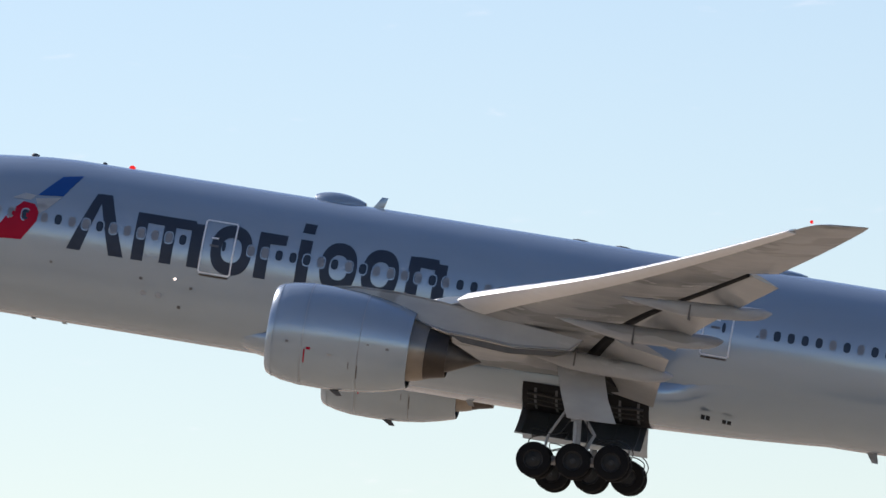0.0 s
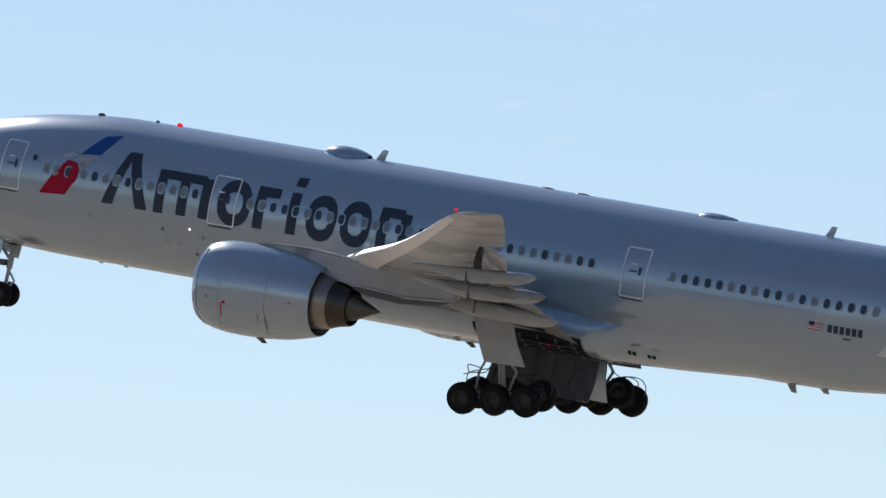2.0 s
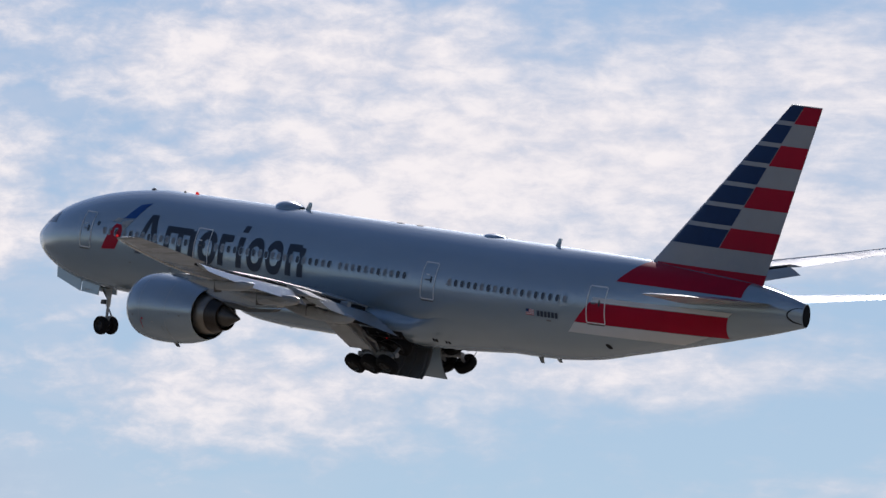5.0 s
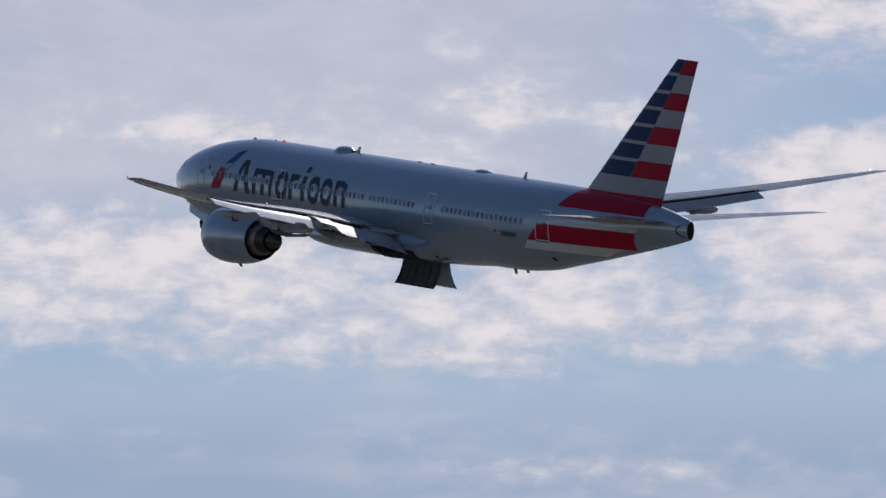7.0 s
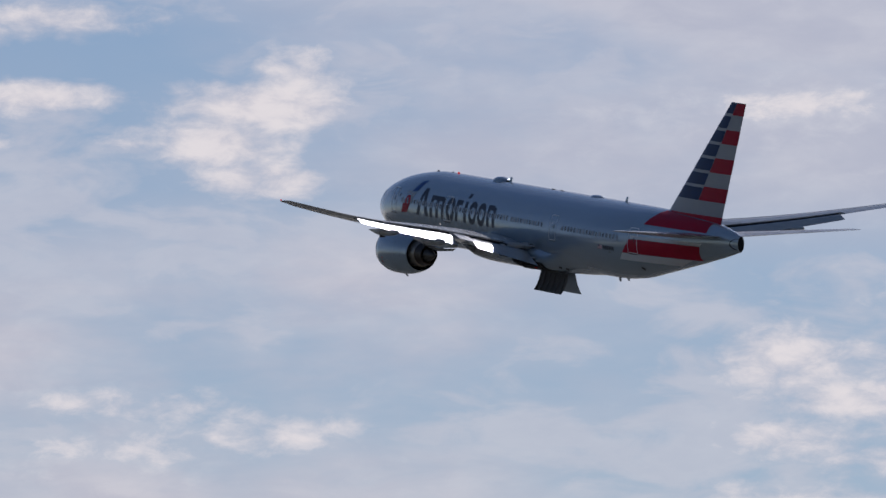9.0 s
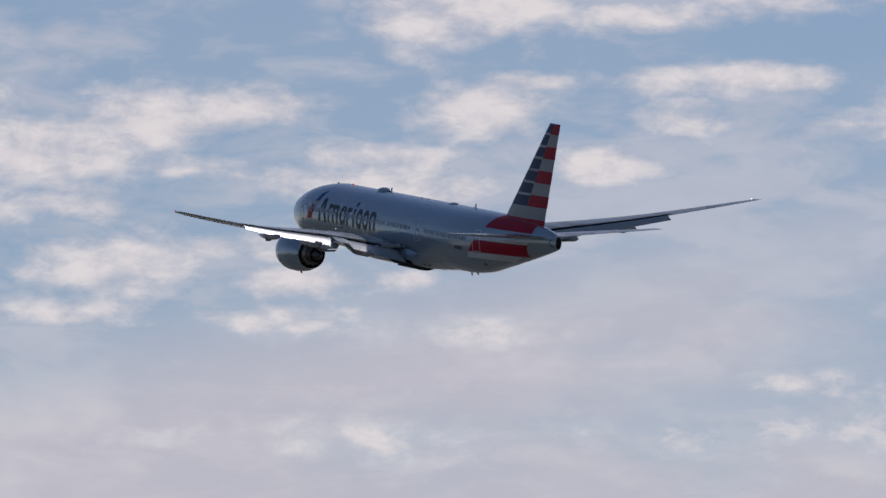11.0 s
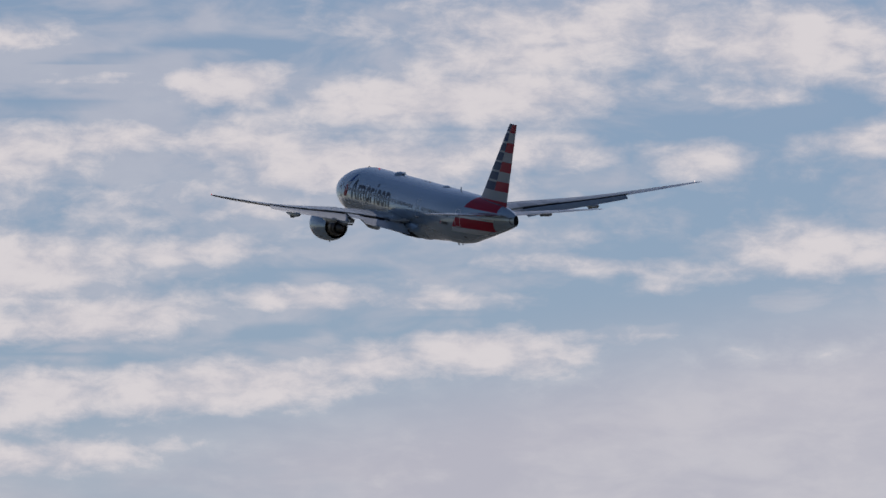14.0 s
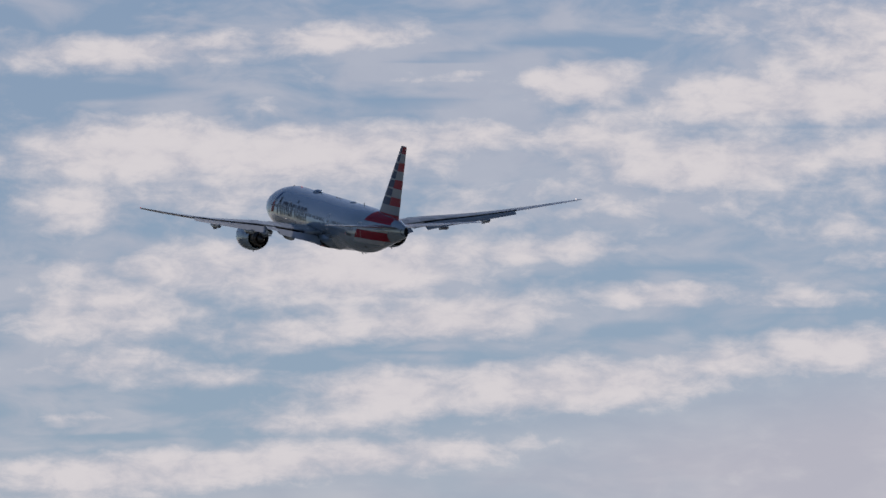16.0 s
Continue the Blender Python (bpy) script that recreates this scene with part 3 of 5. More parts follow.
ST = [0, 0.12, 0.4, 1, 1.8, 2.9, 4, 5.5, 7, 9, 11, 41, 44, 47, 50, 54, 58, 61, 63.0]
TOP = smooth_curve(ST, [-0.6, -0.30, -0.02, 0.40, 0.95, 1.56, 1.95, 2.36, 2.66, 2.92, 3.07, 3.1, 3.1, 3.1, 3.08, 2.97, 2.72, 2.35, 1.92])
BOT = smooth_curve(ST, [-0.6, -0.97, -1.3, -1.75, -2.13, -2.5, -2.75, -2.95, -3.05, -3.1, -3.1, -3.1, -3.06, -2.8, -2.22, -1.4, -0.55, 0.12, 0.63])
WID = smooth_curve(ST, [0, 0.40, 0.75, 1.22, 1.68, 2.12, 2.45, 2.75, 2.95, 3.06, 3.1, 3.1, 3.02, 2.78, 2.42, 1.85, 1.22, 0.68, 0.30])
MID = smooth_curve(ST, [-0.6, -0.58, -0.55, -0.5, -0.42, -0.3, -0.2, -0.1, 0, 0, 0, 0, 0.02, 0.12, 0.35, 0.72, 1.05, 1.22, 1.28])


def hull(x, z, off=0.0, side=-1):
    """The point of the fuselage's skin at station x and height z, off metres outside it."""
    def at(x, z):
        m = MID(x)
        c = (z - m) / ((TOP(x) - m) if z > m else (m - BOT(x)))
        c = max(-1, min(1, c))
        return Vector((x, side * WID(x) * math.sqrt(1 - c * c), z))
    p = at(x, z)
    if off:
        n = (at(x + 0.02, z) - at(x - 0.02, z)).cross(at(x, z + 0.02) - at(x, z - 0.02))
        n.normalize()
        if n.y * side < 0:
            n = -n
        p = p + n * off
    return p


def hull_ring(x, n=72):
    t, b, w, m = TOP(x), BOT(x), WID(x), MID(x)
    ring = []
    for i in range(n):
        a = 2 * math.pi * i / n
        c, s = math.cos(a), math.sin(a)
        ring.append((x, w * s, m + ((t - m) if c > 0 else (m - b)) * c))
    return ring


def patch(corners, off=0.012, nu=8, nv=6, bm=None, side=-1):
    """A sheet on the fuselage between four (x, z) corners, in turn round it."""
    bm = bm or bmesh.new()
    (a, b, c, d) = [Vector((*q, 0)) for q in corners]
    rows = []
    for i in range(nu + 1):
        u = i / nu
        lo, hi = a.lerp(b, u), d.lerp(c, u)
        rows.append([bm.verts.new(hull(*lo.lerp(hi, j / nv).xy, off, side)) for j in range(nv + 1)])
    for r, s in zip(rows, rows[1:]):
        for j in range(nv):
            bm.faces.new((r[j], s[j], s[j + 1], r[j + 1]))
    return bm


def oval(x, z, rx, rz, off=0.012, n=16, inner=0.0, bm=None, power=2.4, a0=0, a1=360, lean=0.0):
    """An oval (or an oval ring) lying on the fuselage."""
    bm = bm or bmesh.new()

    def rim(k):
        out = []
        full = a1 - a0 >= 360
        for i in range(n if full else n + 1):
            a = radians(a0 + (a1 - a0) * i / n)
            c, s = math.cos(a), math.sin(a)
            dx = rx * k * math.copysign(abs(c) ** (2 / power), c)
            dz = rz * k * math.copysign(abs(s) ** (2 / power), s)
            out.append(bm.verts.new(hull(x + dx + lean * dz, z + dz, off)))
        return out, full
    outer, full = rim(1)
    if inner:
        mid, _ = rim((1 + inner) / 2)
        inn, _ = rim(inner)
        for r, s in ((outer, mid), (mid, inn)):
            for i in range(len(r) if full else len(r) - 1):
                j = (i + 1) % len(r)
                bm.faces.new((r[i], r[j], s[j], s[i]))
    else:
        bm.faces.new(outer)
    return bm


def strip(points, width, off=0.014, bm=None, close=False):
    """A narrow band along (x, z) points on the fuselage."""
    bm = bm or bmesh.new()
    pts = [Vector(p) for p in points] + ([Vector(points[0])] if close else [])
    for a, b in zip(pts, pts[1:]):
        d = (b - a).normalized() * width / 2
        n = Vector((-d.y, d.x))
        k = max(1, int((b - a).length / 0.25))
        patch([(a - d - n), (b + d - n), (b + d + n), (a - d + n)], off, k, 1, bm)
    return bm


xs = [ST[-1] * 0 + v for v in (0.004, 0.03, 0.07, 0.12, 0.2, 0.3, 0.4, 0.55, 0.75, 1, 1.3, 1.6, 2, 2.4, 2.8, 3.3, 3.8, 4.4, 5, 5.7, 6.5, 7.3, 8.2, 9, 10, 11)]
xs += list(np.linspace(12, 41, 30)) + list(np.linspace(41.7, 63.0, 44))
fuselage = part("fuselage", loft([hull_ring(x) for x in xs], cap0=True, cap1=True), SILVER, airliner)

# belly fairing
FAIR_P = 2.25
FB = [17.5, 19, 21, 24, 28, 33, 37, 39.5, 41.5]
fz = smooth_curve(FB, [-2.82, -3.12, -3.42, -3.55, -3.55, -3.5, -3.36, -3.2, -3.05])
fw = smooth_curve(FB, [1.1, 1.9, 2.7, 3.1, 3.25, 3.05, 2.08, 1.3, 0.5])
ft = smooth_curve(FB, [-2.1, -1.9, -1.6, -1.3, -1.1, -1.05, -1.95, -2.5, -2.9])
rings = []
for x in np.linspace(17.5, 41.5, 40):
    t, b, w = ft(x), fz(x), fw(x)
    ring = []
    for i in range(40):
        a = 2 * math.pi * i / 40
        c, s = math.cos(a), math.sin(a)
        p = FAIR_P
        own = Vector((x, w * math.copysign(abs(s) ** (2 / p), s), (t + b) / 2 + (t - b) / 2 * math.copysign(abs(c) ** (2 / p), c)))
        # aft of the wing the fairing hugs the cabin and fades into it
        u = (a - math.pi) / math.pi * 1.75
        proud = (MID(x) - b - WID(x)) * (1 - (u / 1.15) ** 2) - 0.03 * u * u
        r = WID(x) + max(proud, -0.5)
        hug = Vector((x, -r * math.sin(u), MID(x) - r * math.cos(u)))
        k = min(1, max(0, (x - 34.0) / 3.0))
        ring.append(own.lerp(hug, k * k * (3 - 2 * k)))
    rings.append(ring)
fairing = part("belly_fairing", loft(rings, cap0=True, cap1=True), SILVER, airliner)


# ---- wings ----
def foil(n=18):
    """Unit airfoil: (chord, height) going round from the trailing edge over the top."""
    out = []
    for i in range(n + 1):
        x = 0.5 * (1 + math.cos(math.pi * i / n))
        out.append((x, 5 * (0.2969 * math.sqrt(x) - 0.126 * x - 0.3516 * x * x + 0.2843 * x ** 3 - 0.1036 * x ** 4)))
    return [(x, y) for x, y in out] + [(x, -y * 0.75) for x, y in out[-2:0:-1]]


FOIL = foil()
Y_ROOT, Y_TIP = 2.0, 30.3
w_le = smooth_curve([2.0, 3.1, 9.6, 30.3], [21.6, 22.5, 27.0, 41.2])
w_te = smooth_curve([2.0, 3.1, 10.0, 30.3], [34.2, 34.3, 35.2, 43.2])


def w_z(y):
    return -1.75 + (y - 3) * 0.138 + (y - 3) ** 2 * 0.0016 + 0.26 * math.exp(-((y - 11) / 6) ** 2)


def w_t(y):
    return 0.145 - 0.05 * (y - 2) / 28


def wing_ring(y, f0=0.0, f1=1.0, drop=0.0, turn=0.0, scale_t=1.0, aft=0.0):
    """A section of the wing between the chord fractions f0 and f1, moved and turned."""
    le, te = w_le(y), w_te(y)
    c = te - le
    twist = radians(2.2 - 8.0 * (y - 2) / 28)
    pts = []
    if f0 == 0 and f1 == 1:
        prof = FOIL
    else:
        top = [p for p in FOIL[:19]]
        tx, ty = [p[0] for p in top][::-1], [p[1] for p in top][::-1]
        us = [f1 + (f0 - f1) * 0.5 * (1 - math.cos(math.pi * i / 8)) for i in range(9)]
        h = [float(np.interp(u, tx, ty)) for u in us]
        if f0 > 0:
            h = [v * min(1, math.sqrt(max(0, (u - f0) / (0.25 * (f1 - f0))))) if u < f0 + 0.25 * (f1 - f0) else v for u, v in zip(us, h)]
        prof = list(zip(us, h)) + [(u, -v * 0.75) for u, v in list(zip(us, h))[-2:0:-1]]
    for u, v in prof:
        px, pz = u * c, v * c * w_t(y) * scale_t * 2.0 * 0.5
        if turn:
            ox = f0 * c
            a = radians(turn)
            px, pz = ox + (px - ox) * math.cos(a) + pz * math.sin(a), -(px - ox) * math.sin(a) + pz * math.cos(a)
            px += aft
            pz -= drop
        q = (px - 0.3 * c)
        pts.append((le + 0.3 * c + q * math.cos(twist) + pz * math.sin(twist), y, w_z(y) - q * math.sin(twist) + pz * math.cos(twist)))
    return pts


def mirrored(me, name):
    m2 = me.copy()
    m2.name = name
    m2.transform(Matrix.Diagonal((1, -1, 1, 1)))
    m2.flip_normals()
    return m2


def both(name, bm, mats, label="", parents=(None, None)):
    """The same part on the right side (as built) and on the left."""
    me = mesh_of(bm, name, mats)
    right = part(name, me, None, parents[0] or airliner, label)
    left = part(name, mirrored(me, name), None, parents[1] or airliner, label)
    return right, left


def wing_box(ys, f0, f1, **k):
    return loft([wing_ring(y, f0, f1, **k) for y in ys], cap0=True, cap1=True)


# the fixed wing: full chord outboard, cut short where the flaps are
bm = bmesh.new()
rings = [wing_ring(y, 0.0001, 0.74) for y in np.linspace(2.0, 22.4, 34)]
loft(rings, cap0=True, cap1=True, bm=bm)
rings = [wing_ring(y, 0.0001, 1.0) for y in np.linspace(22.4, 29.9, 12)] + [wing_ring(30.15, 0.05, 0.99, scale_t=0.8), wing_ring(30.3, 0.12, 0.97, scale_t=0.35)]
loft(rings, cap0=True, cap1=True, bm=bm)
wing_r, wing_l = both("wing", bm, PANEL)
TWO = (wing_r, wing_l)
# near-black strips paint in the shade of the gap ahead of the flaps
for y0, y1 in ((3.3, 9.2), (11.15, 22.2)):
    both("cove_shade", wing_box(np.linspace(y0, y1, 10), 0.722, 0.765, scale_t=0.95, turn=0.01, drop=0.07), DARK, "near-black strip painting in the shaded gap ahead of the flap", TWO)
both("flap", wing_box(np.linspace(3.3, 9.2, 8), 0.72, 1.0, turn=15, drop=0.06, aft=0.22), FLAP, "inboard flap set for take-off", TWO)
both("flaperon", wing_box(np.linspace(9.35, 11.0, 4), 0.74, 1.0, turn=6, drop=0.03, aft=0.08), PANEL, "", TWO)
both("flap", wing_box(np.linspace(11.15, 22.2, 14), 0.72, 1.0, turn=21.5, drop=0.05, aft=0.22), FLAP, "outboard flap set for take-off", TWO)
# slats ahead of the leading edge
for y0, y1 in ((4.2, 8.6), (10.35, 14.63), (14.65, 18.43), (18.45, 22.23), (22.25, 25.83), (25.85, 29.0)):
    rings = []
    for y in np.linspace(y0, y1, 5):
        ring = []
        for (px, py, pz) in wing_ring(y, 0.0001, 0.15, scale_t=1.10):
            ring.append((px - 0.45 + 0.012 * y, py, pz - 0.01))
        rings.append(ring)
    both("slat", loft(rings, cap0=True, cap1=True), METAL, "pale metal slat drawn out", TWO)
# flap-track fairings
for y, x0, x1, z0, z1, w in ((7.4, 28.4, 35.3, -1.42, -1.75, 0.46), (13.4, 31.3, 37.4, -0.62, -0.50, 0.42), (18.6, 33.9, 39.4, 0.24, 0.50, 0.36)):
    rings = []
    for i in range(25):
        u = i / 24
        k = min(1.0, (u / 0.44) ** 0.8 + 0.02) * (1 - 0.28 * max(0, u - 0.5)) * (1 if u < 0.8 else math.sqrt(max(0.02, 1 - ((u - 0.8) / 0.2) ** 2.5)))
        ring = []
        for a in np.linspace(0, 2 * math.pi, 17)[:-1]:
            s_ = math.sin(a)
            ring.append((x0 + u * (x1 - x0), y + w * 0.70 * k * math.copysign(abs(math.cos(a)) ** 0.7, math.cos(a)), z0 + (z1 - z0) * u - 0.10 * math.sin(math.pi * u) + w * k * (-abs(s_) ** 0.8 if s_ < 0 else 0.55 * s_)))
        rings.append(ring)
    both("flap_track_fairing", loft(rings, cap0=True, cap1=True), PANEL, "", TWO)
    both("fairing_joint", slab([(x0 + 0.46 * (x1 - x0), y - w * 0.71, z0 - 0.10 - w * 1.0), (x0 + 0.46 * (x1 - x0) + 0.06, y - w * 0.71, z0 - 0.10 - w * 1.0), (x0 + 0.46 * (x1 - x0) + 0.06, y - w * 0.71, z0 + 0.1), (x0 + 0.46 * (x1 - x0), y - w * 0.71, z0 + 0.1)], w * 1.42, (0, 1, 0)), SEAM, "", TWO)

# wing-tip lamps
for ob, lamp in ((wing_l, REDLAMP), (wing_r, WHITELAMP)):
    s = -1 if ob is wing_l else 1
    bm = bmesh.new()
    bmesh.ops.create_uvsphere(bm, u_segments=10, v_segments=6, radius=0.065, matrix=Matrix.Translation((w_le(30.0) + 0.12, s * 30.05, w_z(30.0) + 0.1)))
    part("navigation_light", bm, lamp, ob, "lit wing-tip lamp")


# ---- engines ----
EY, EZ = 9.65, -2.5


def engine(side):
    y = EY * side
    c = (0, y, EZ)
    cowl = part("engine_cowl", lathe([(21.7, 1.36), (21.0, 1.38), (20.75, 1.43), (20.6, 1.50), (20.55, 1.56), (20.6, 1.63), (20.76, 1.71), (21.15, 1.82), (21.8, 1.90), (22.6, 1.91), (23.6, 1.87), (24.5, 1.76), (25.2, 1.60), (25.78, 1.43), (25.8, 1.40), (25.2, 1.40), (24.6, 1.40)], center=c, n=64), COWL, airliner)
    part("inlet_lip", lathe([(20.78, 1.435), (20.62, 1.49), (20.535, 1.56), (20.59, 1.64), (20.8, 1.737)], center=c, n=64), COWL, cowl)
    part("fan_disc", lathe([(21.3, 0.02), (21.42, 0.2), (21.68, 0.42), (21.72, 1.37)], center=c), DARK, cowl)
    part("fan_duct", lathe([(24.6, 1.40), (24.65, 0.9)], center=c), DARK, cowl)
    part("core_cowl", lathe([(24.6, 1.16), (25.3, 1.17), (25.75, 1.14), (26.1, 1.07), (26.36, 0.99), (26.36, 0.95), (26.2, 0.93)], center=c), CORE, cowl, "pale metal core cowl")
    part("core_nozzle", lathe([(26.2, 0.96), (26.45, 0.95), (26.6, 0.90), (27.15, 0.78), (27.15, 0.72), (26.6, 0.70)], center=c), NOZZLE, cowl, "heat-stained metal core nozzle")
    part("exhaust_plug", lathe([(26.4, 0.72), (26.9, 0.66), (27.3, 0.52), (27.9, 0.25), (28.35, 0.04), (28.4, 0.005)], center=c), PLUG, cowl, "dark exhaust cone")
    for x in (21.9, 24.0):
        r = float(np.interp(x, [21.1, 21.8, 22.6, 23.6, 24.5], [1.84, 1.90, 1.91, 1.87, 1.76])) + 0.006
        part("cowl_seam", lathe([(x, r), (x + 0.022, r)], center=c, n=64), JOINT, cowl)
    # drain fin under the cowl
    part("drain_mast", slab([(22.9, y - 0.03, EZ - 1.85), (23.3, y - 0.03, EZ - 1.85), (23.5, y - 0.03, EZ - 2.06), (23.3, y - 0.03, EZ - 2.08)], 0.06, (0, 1, 0)), SEAM, cowl)
    # pylon
    side_line = [(22.3, -0.64), (23.4, -0.46), (24.9, -0.42), (26.6, -0.52), (28.5, -0.75), (32.0, -1.1), (31.6, -1.55), (29.5, -1.75), (27.9, -1.62), (27.0, -1.62), (26.3, -1.5), (25.3, -1.2), (24.0, -0.9)]
    rings = []
    for k, g in ((-0.20, 0.86), (-0.27, 0.97), (-0.27, 1.0), (0.27, 1.0), (0.27, 0.97), (0.20, 0.86)):
        cx, cz = 27.2, -1.05
        rings.append([(cx + (px - cx) * (0.985 if g < 0.9 else 1), y + k, cz + (pz - cz) * g) for px, pz in side_line])
    part("pylon", loft(rings, cap0=True, cap1=True), PANEL, airliner)
    part("pylon_heat_shield", slab([(27.0, y - 0.24, -1.66), (29.5, y - 0.24, -1.80), (31.6, y - 0.24, -1.62), (31.0, y - 0.24, -1.86), (29.3, y - 0.24, -2.02), (27.6, y - 0.24, -1.9)], 0.48, (0, 1, 0)), PLUG, airliner, "soot-dark heat shield")
    return cowl


cowls = {s: engine(s) for s in (-1, 1)}


# ---- tail ----
def fin_line(z):
    """Leading and trailing edge of the fin at height z."""
    return float(np.interp(z, [2.4, 3.15, 12.45], [49.6, 51.0, 60.75])), float(np.interp(z, [2.4, 12.45], [59.5, 63.1]))


def fin_half(z, x):
    le, te = fin_line(z)
    u = max(0.0, min(1.0, (x - le) / (te - le)))
    return 0.10 * (te - le) * 5 * (0.2969 * math.sqrt(u) - 0.126 * u - 0.3516 * u * u + 0.2843 * u ** 3 - 0.1015 * u ** 4) * (0.9 if z < 12 else 0.8)


rings = []
for z in [2.0, 2.6, 3.15] + list(np.linspace(3.8, 12.1, 12)) + [12.35, 12.45]:
    le, te = fin_line(z)
    k = 1.0 if z < 12.2 else (0.75 if z < 12.4 else 0.3)
    ring = []
    for u, v in FOIL:
        ring.append((le + u * (te - le), fin_half(z, le + u * (te - le)) * k * (1 if v >= 0 else -1), z))
    rings.append(ring)
fin = part("fin", loft(rings, cap0=True, cap1=True), FINPAINT, airliner)


def split(z):
    return float(np.interp(z, [4.25, 12.48], [56.24, 61.85]))


def fin_patch(z0, z1, a, b, side, off=0.012):
    """A painted band on the fin, between two edges given as functions of the height."""
    bm = bmesh.new()
    rows = []
    for i in range(4):
        z = z0 + (z1 - z0) * i / 3
        xa, xb = a(z), b(z)
        rows.append([bm.verts.new((xa + (xb - xa) * j / 12, side * (fin_half(z, xa + (xb - xa) * j / 12) + off), z)) for j in range(13)])
    for r, s in zip(rows, rows[1:]):
        for j in range(12):
            bm.faces.new((r[j], r[j + 1], s[j + 1], s[j]))
    return bm


BANDS = [12.40, 11.42, 10.18, 9.02, 7.82, 6.62, 5.42, 4.28, 3.10]
for side in (-1, 1):
    for i in range(7):
        z1, z0 = BANDS[i], BANDS[i + 1]
        if i % 2 == 0:
            part("tail_stripe", fin_patch(z0, z1, split, lambda z: fin_line(z)[1] - 0.02, side), RED, fin, "red tail stripe")
        part("tail_stripe", fin_patch(z0 + (0.0 if i == 6 else 0.12), z1 - (0.12 if i else 0), lambda z: fin_line(z)[0] + 0.01, lambda z: split(z) - 0.05, side), BLUE, fin, "dark blue tail stripe")
    part("tail_stripe", fin_patch(2.3, 3.10, lambda z: fin_line(z)[0] + 0.01, lambda z: fin_line(z)[1] - 0.02, side), RED, fin, "red tail stripe")

bm = bmesh.new()
rings = []
for y in list(np.linspace(0.4, 10.4, 10)) + [10.65, 10.75]:
    le = 53.6 + (y - 1.0) * 0.80
    te = 60.9 + (y - 1.0) * 0.262
    k = 1 if y < 10.5 else (0.7 if y < 10.7 else 0.25)
    rings.append([(le + u * (te - le), y, 1.42 + 0.088 * y + (u - 0.6) * (te - le) * 0.075 + v * (te - le) * 0.075 * k) for u, v in FOIL])
loft(rings, cap0=True, cap1=True, bm=bm)
both("tailplane", bm, PANEL)
# exhaust of the auxiliary power unit
part("tail_exhaust", oval(62.97, 1.24, 1.0, 0.44, 0.012, 20, a0=90, a1=270, power=2.2), DARK, airliner, "dark half-round exhaust opening in the tail cone")
part("tail_cone_end", slab([(63.0, 0.27 * math.cos(k * math.pi / 8), 1.275 + 0.60 * math.sin(k * math.pi / 8)) for k in range(16)], 0.03, (1, 0, 0)), DARK, airliner)

# ---- painted shapes and openings on the fuselage ----
for side in (-1, 1):
    part("tail_stripe", patch([(50.2, 1.85), (58.9, 1.82), (58.9, 2.60), (51.15, 3.03)], 0.014, 24, 8, side=side), RED, fuselage, "red stripe on the rear fuselage")
    part("tail_stripe", patch([(47.75, -0.6), (57.75, -0.5), (58.2, 0.67), (48.8, 0.56)], 0.014, 24, 8, side=side), RED, fuselage, "red stripe on the rear fuselage")
    part("tail_stripe", patch([(47.2, -1.2), (54.4, -1.2), (56.6, -0.54), (47.75, -0.62)], 0.012, 24, 6, side=side), WHITE, fuselage, "white stripe on the rear fuselage")
    part("tail_stripe", patch([(48.85, 0.60), (58.2, 0.70), (58.5, 0.95), (49.1, 0.85)], 0.012, 24, 4, side=side), WHITE, fuselage, "white stripe on the rear fuselage")

# emblem
part("emblem_shape", patch([(10.07, 1.36), (11.02, 1.46), (11.58, 2.38), (10.82, 2.22)], 0.014, 8, 6), SKYBLUE, fuselage, "bright blue slanted emblem shape")
red = patch([(8.50, -0.50), (9.74, -0.40), (10.22, 0.36), (9.02, 0.36)], 0.014, 8, 6)
patch([(9.02, 0.36), (10.22, 0.36), (10.24, 0.72), (9.28, 0.72)], 0.014, 6, 3, red)
patch([(9.28, 0.72), (10.24, 0.72), (10.04, 1.00), (9.60, 1.04)], 0.014, 6, 3, red)
part("emblem_shape", red, RED, fuselage, "red slanted emblem shape")
part("emblem_shape", patch([(10.27, 0.62), (10.45, 0.80), (10.96, 1.38), (10.02, 1.22)], 0.016, 8, 6), PANEL, fuselage, "pale grey slanted emblem shape")
part("emblem_shape", patch([(9.15, 1.12), (9.85, 1.14), (10.02, 1.34), (9.60, 1.38)], 0.016, 6, 3), PANEL, fuselage, "grey emblem shape")

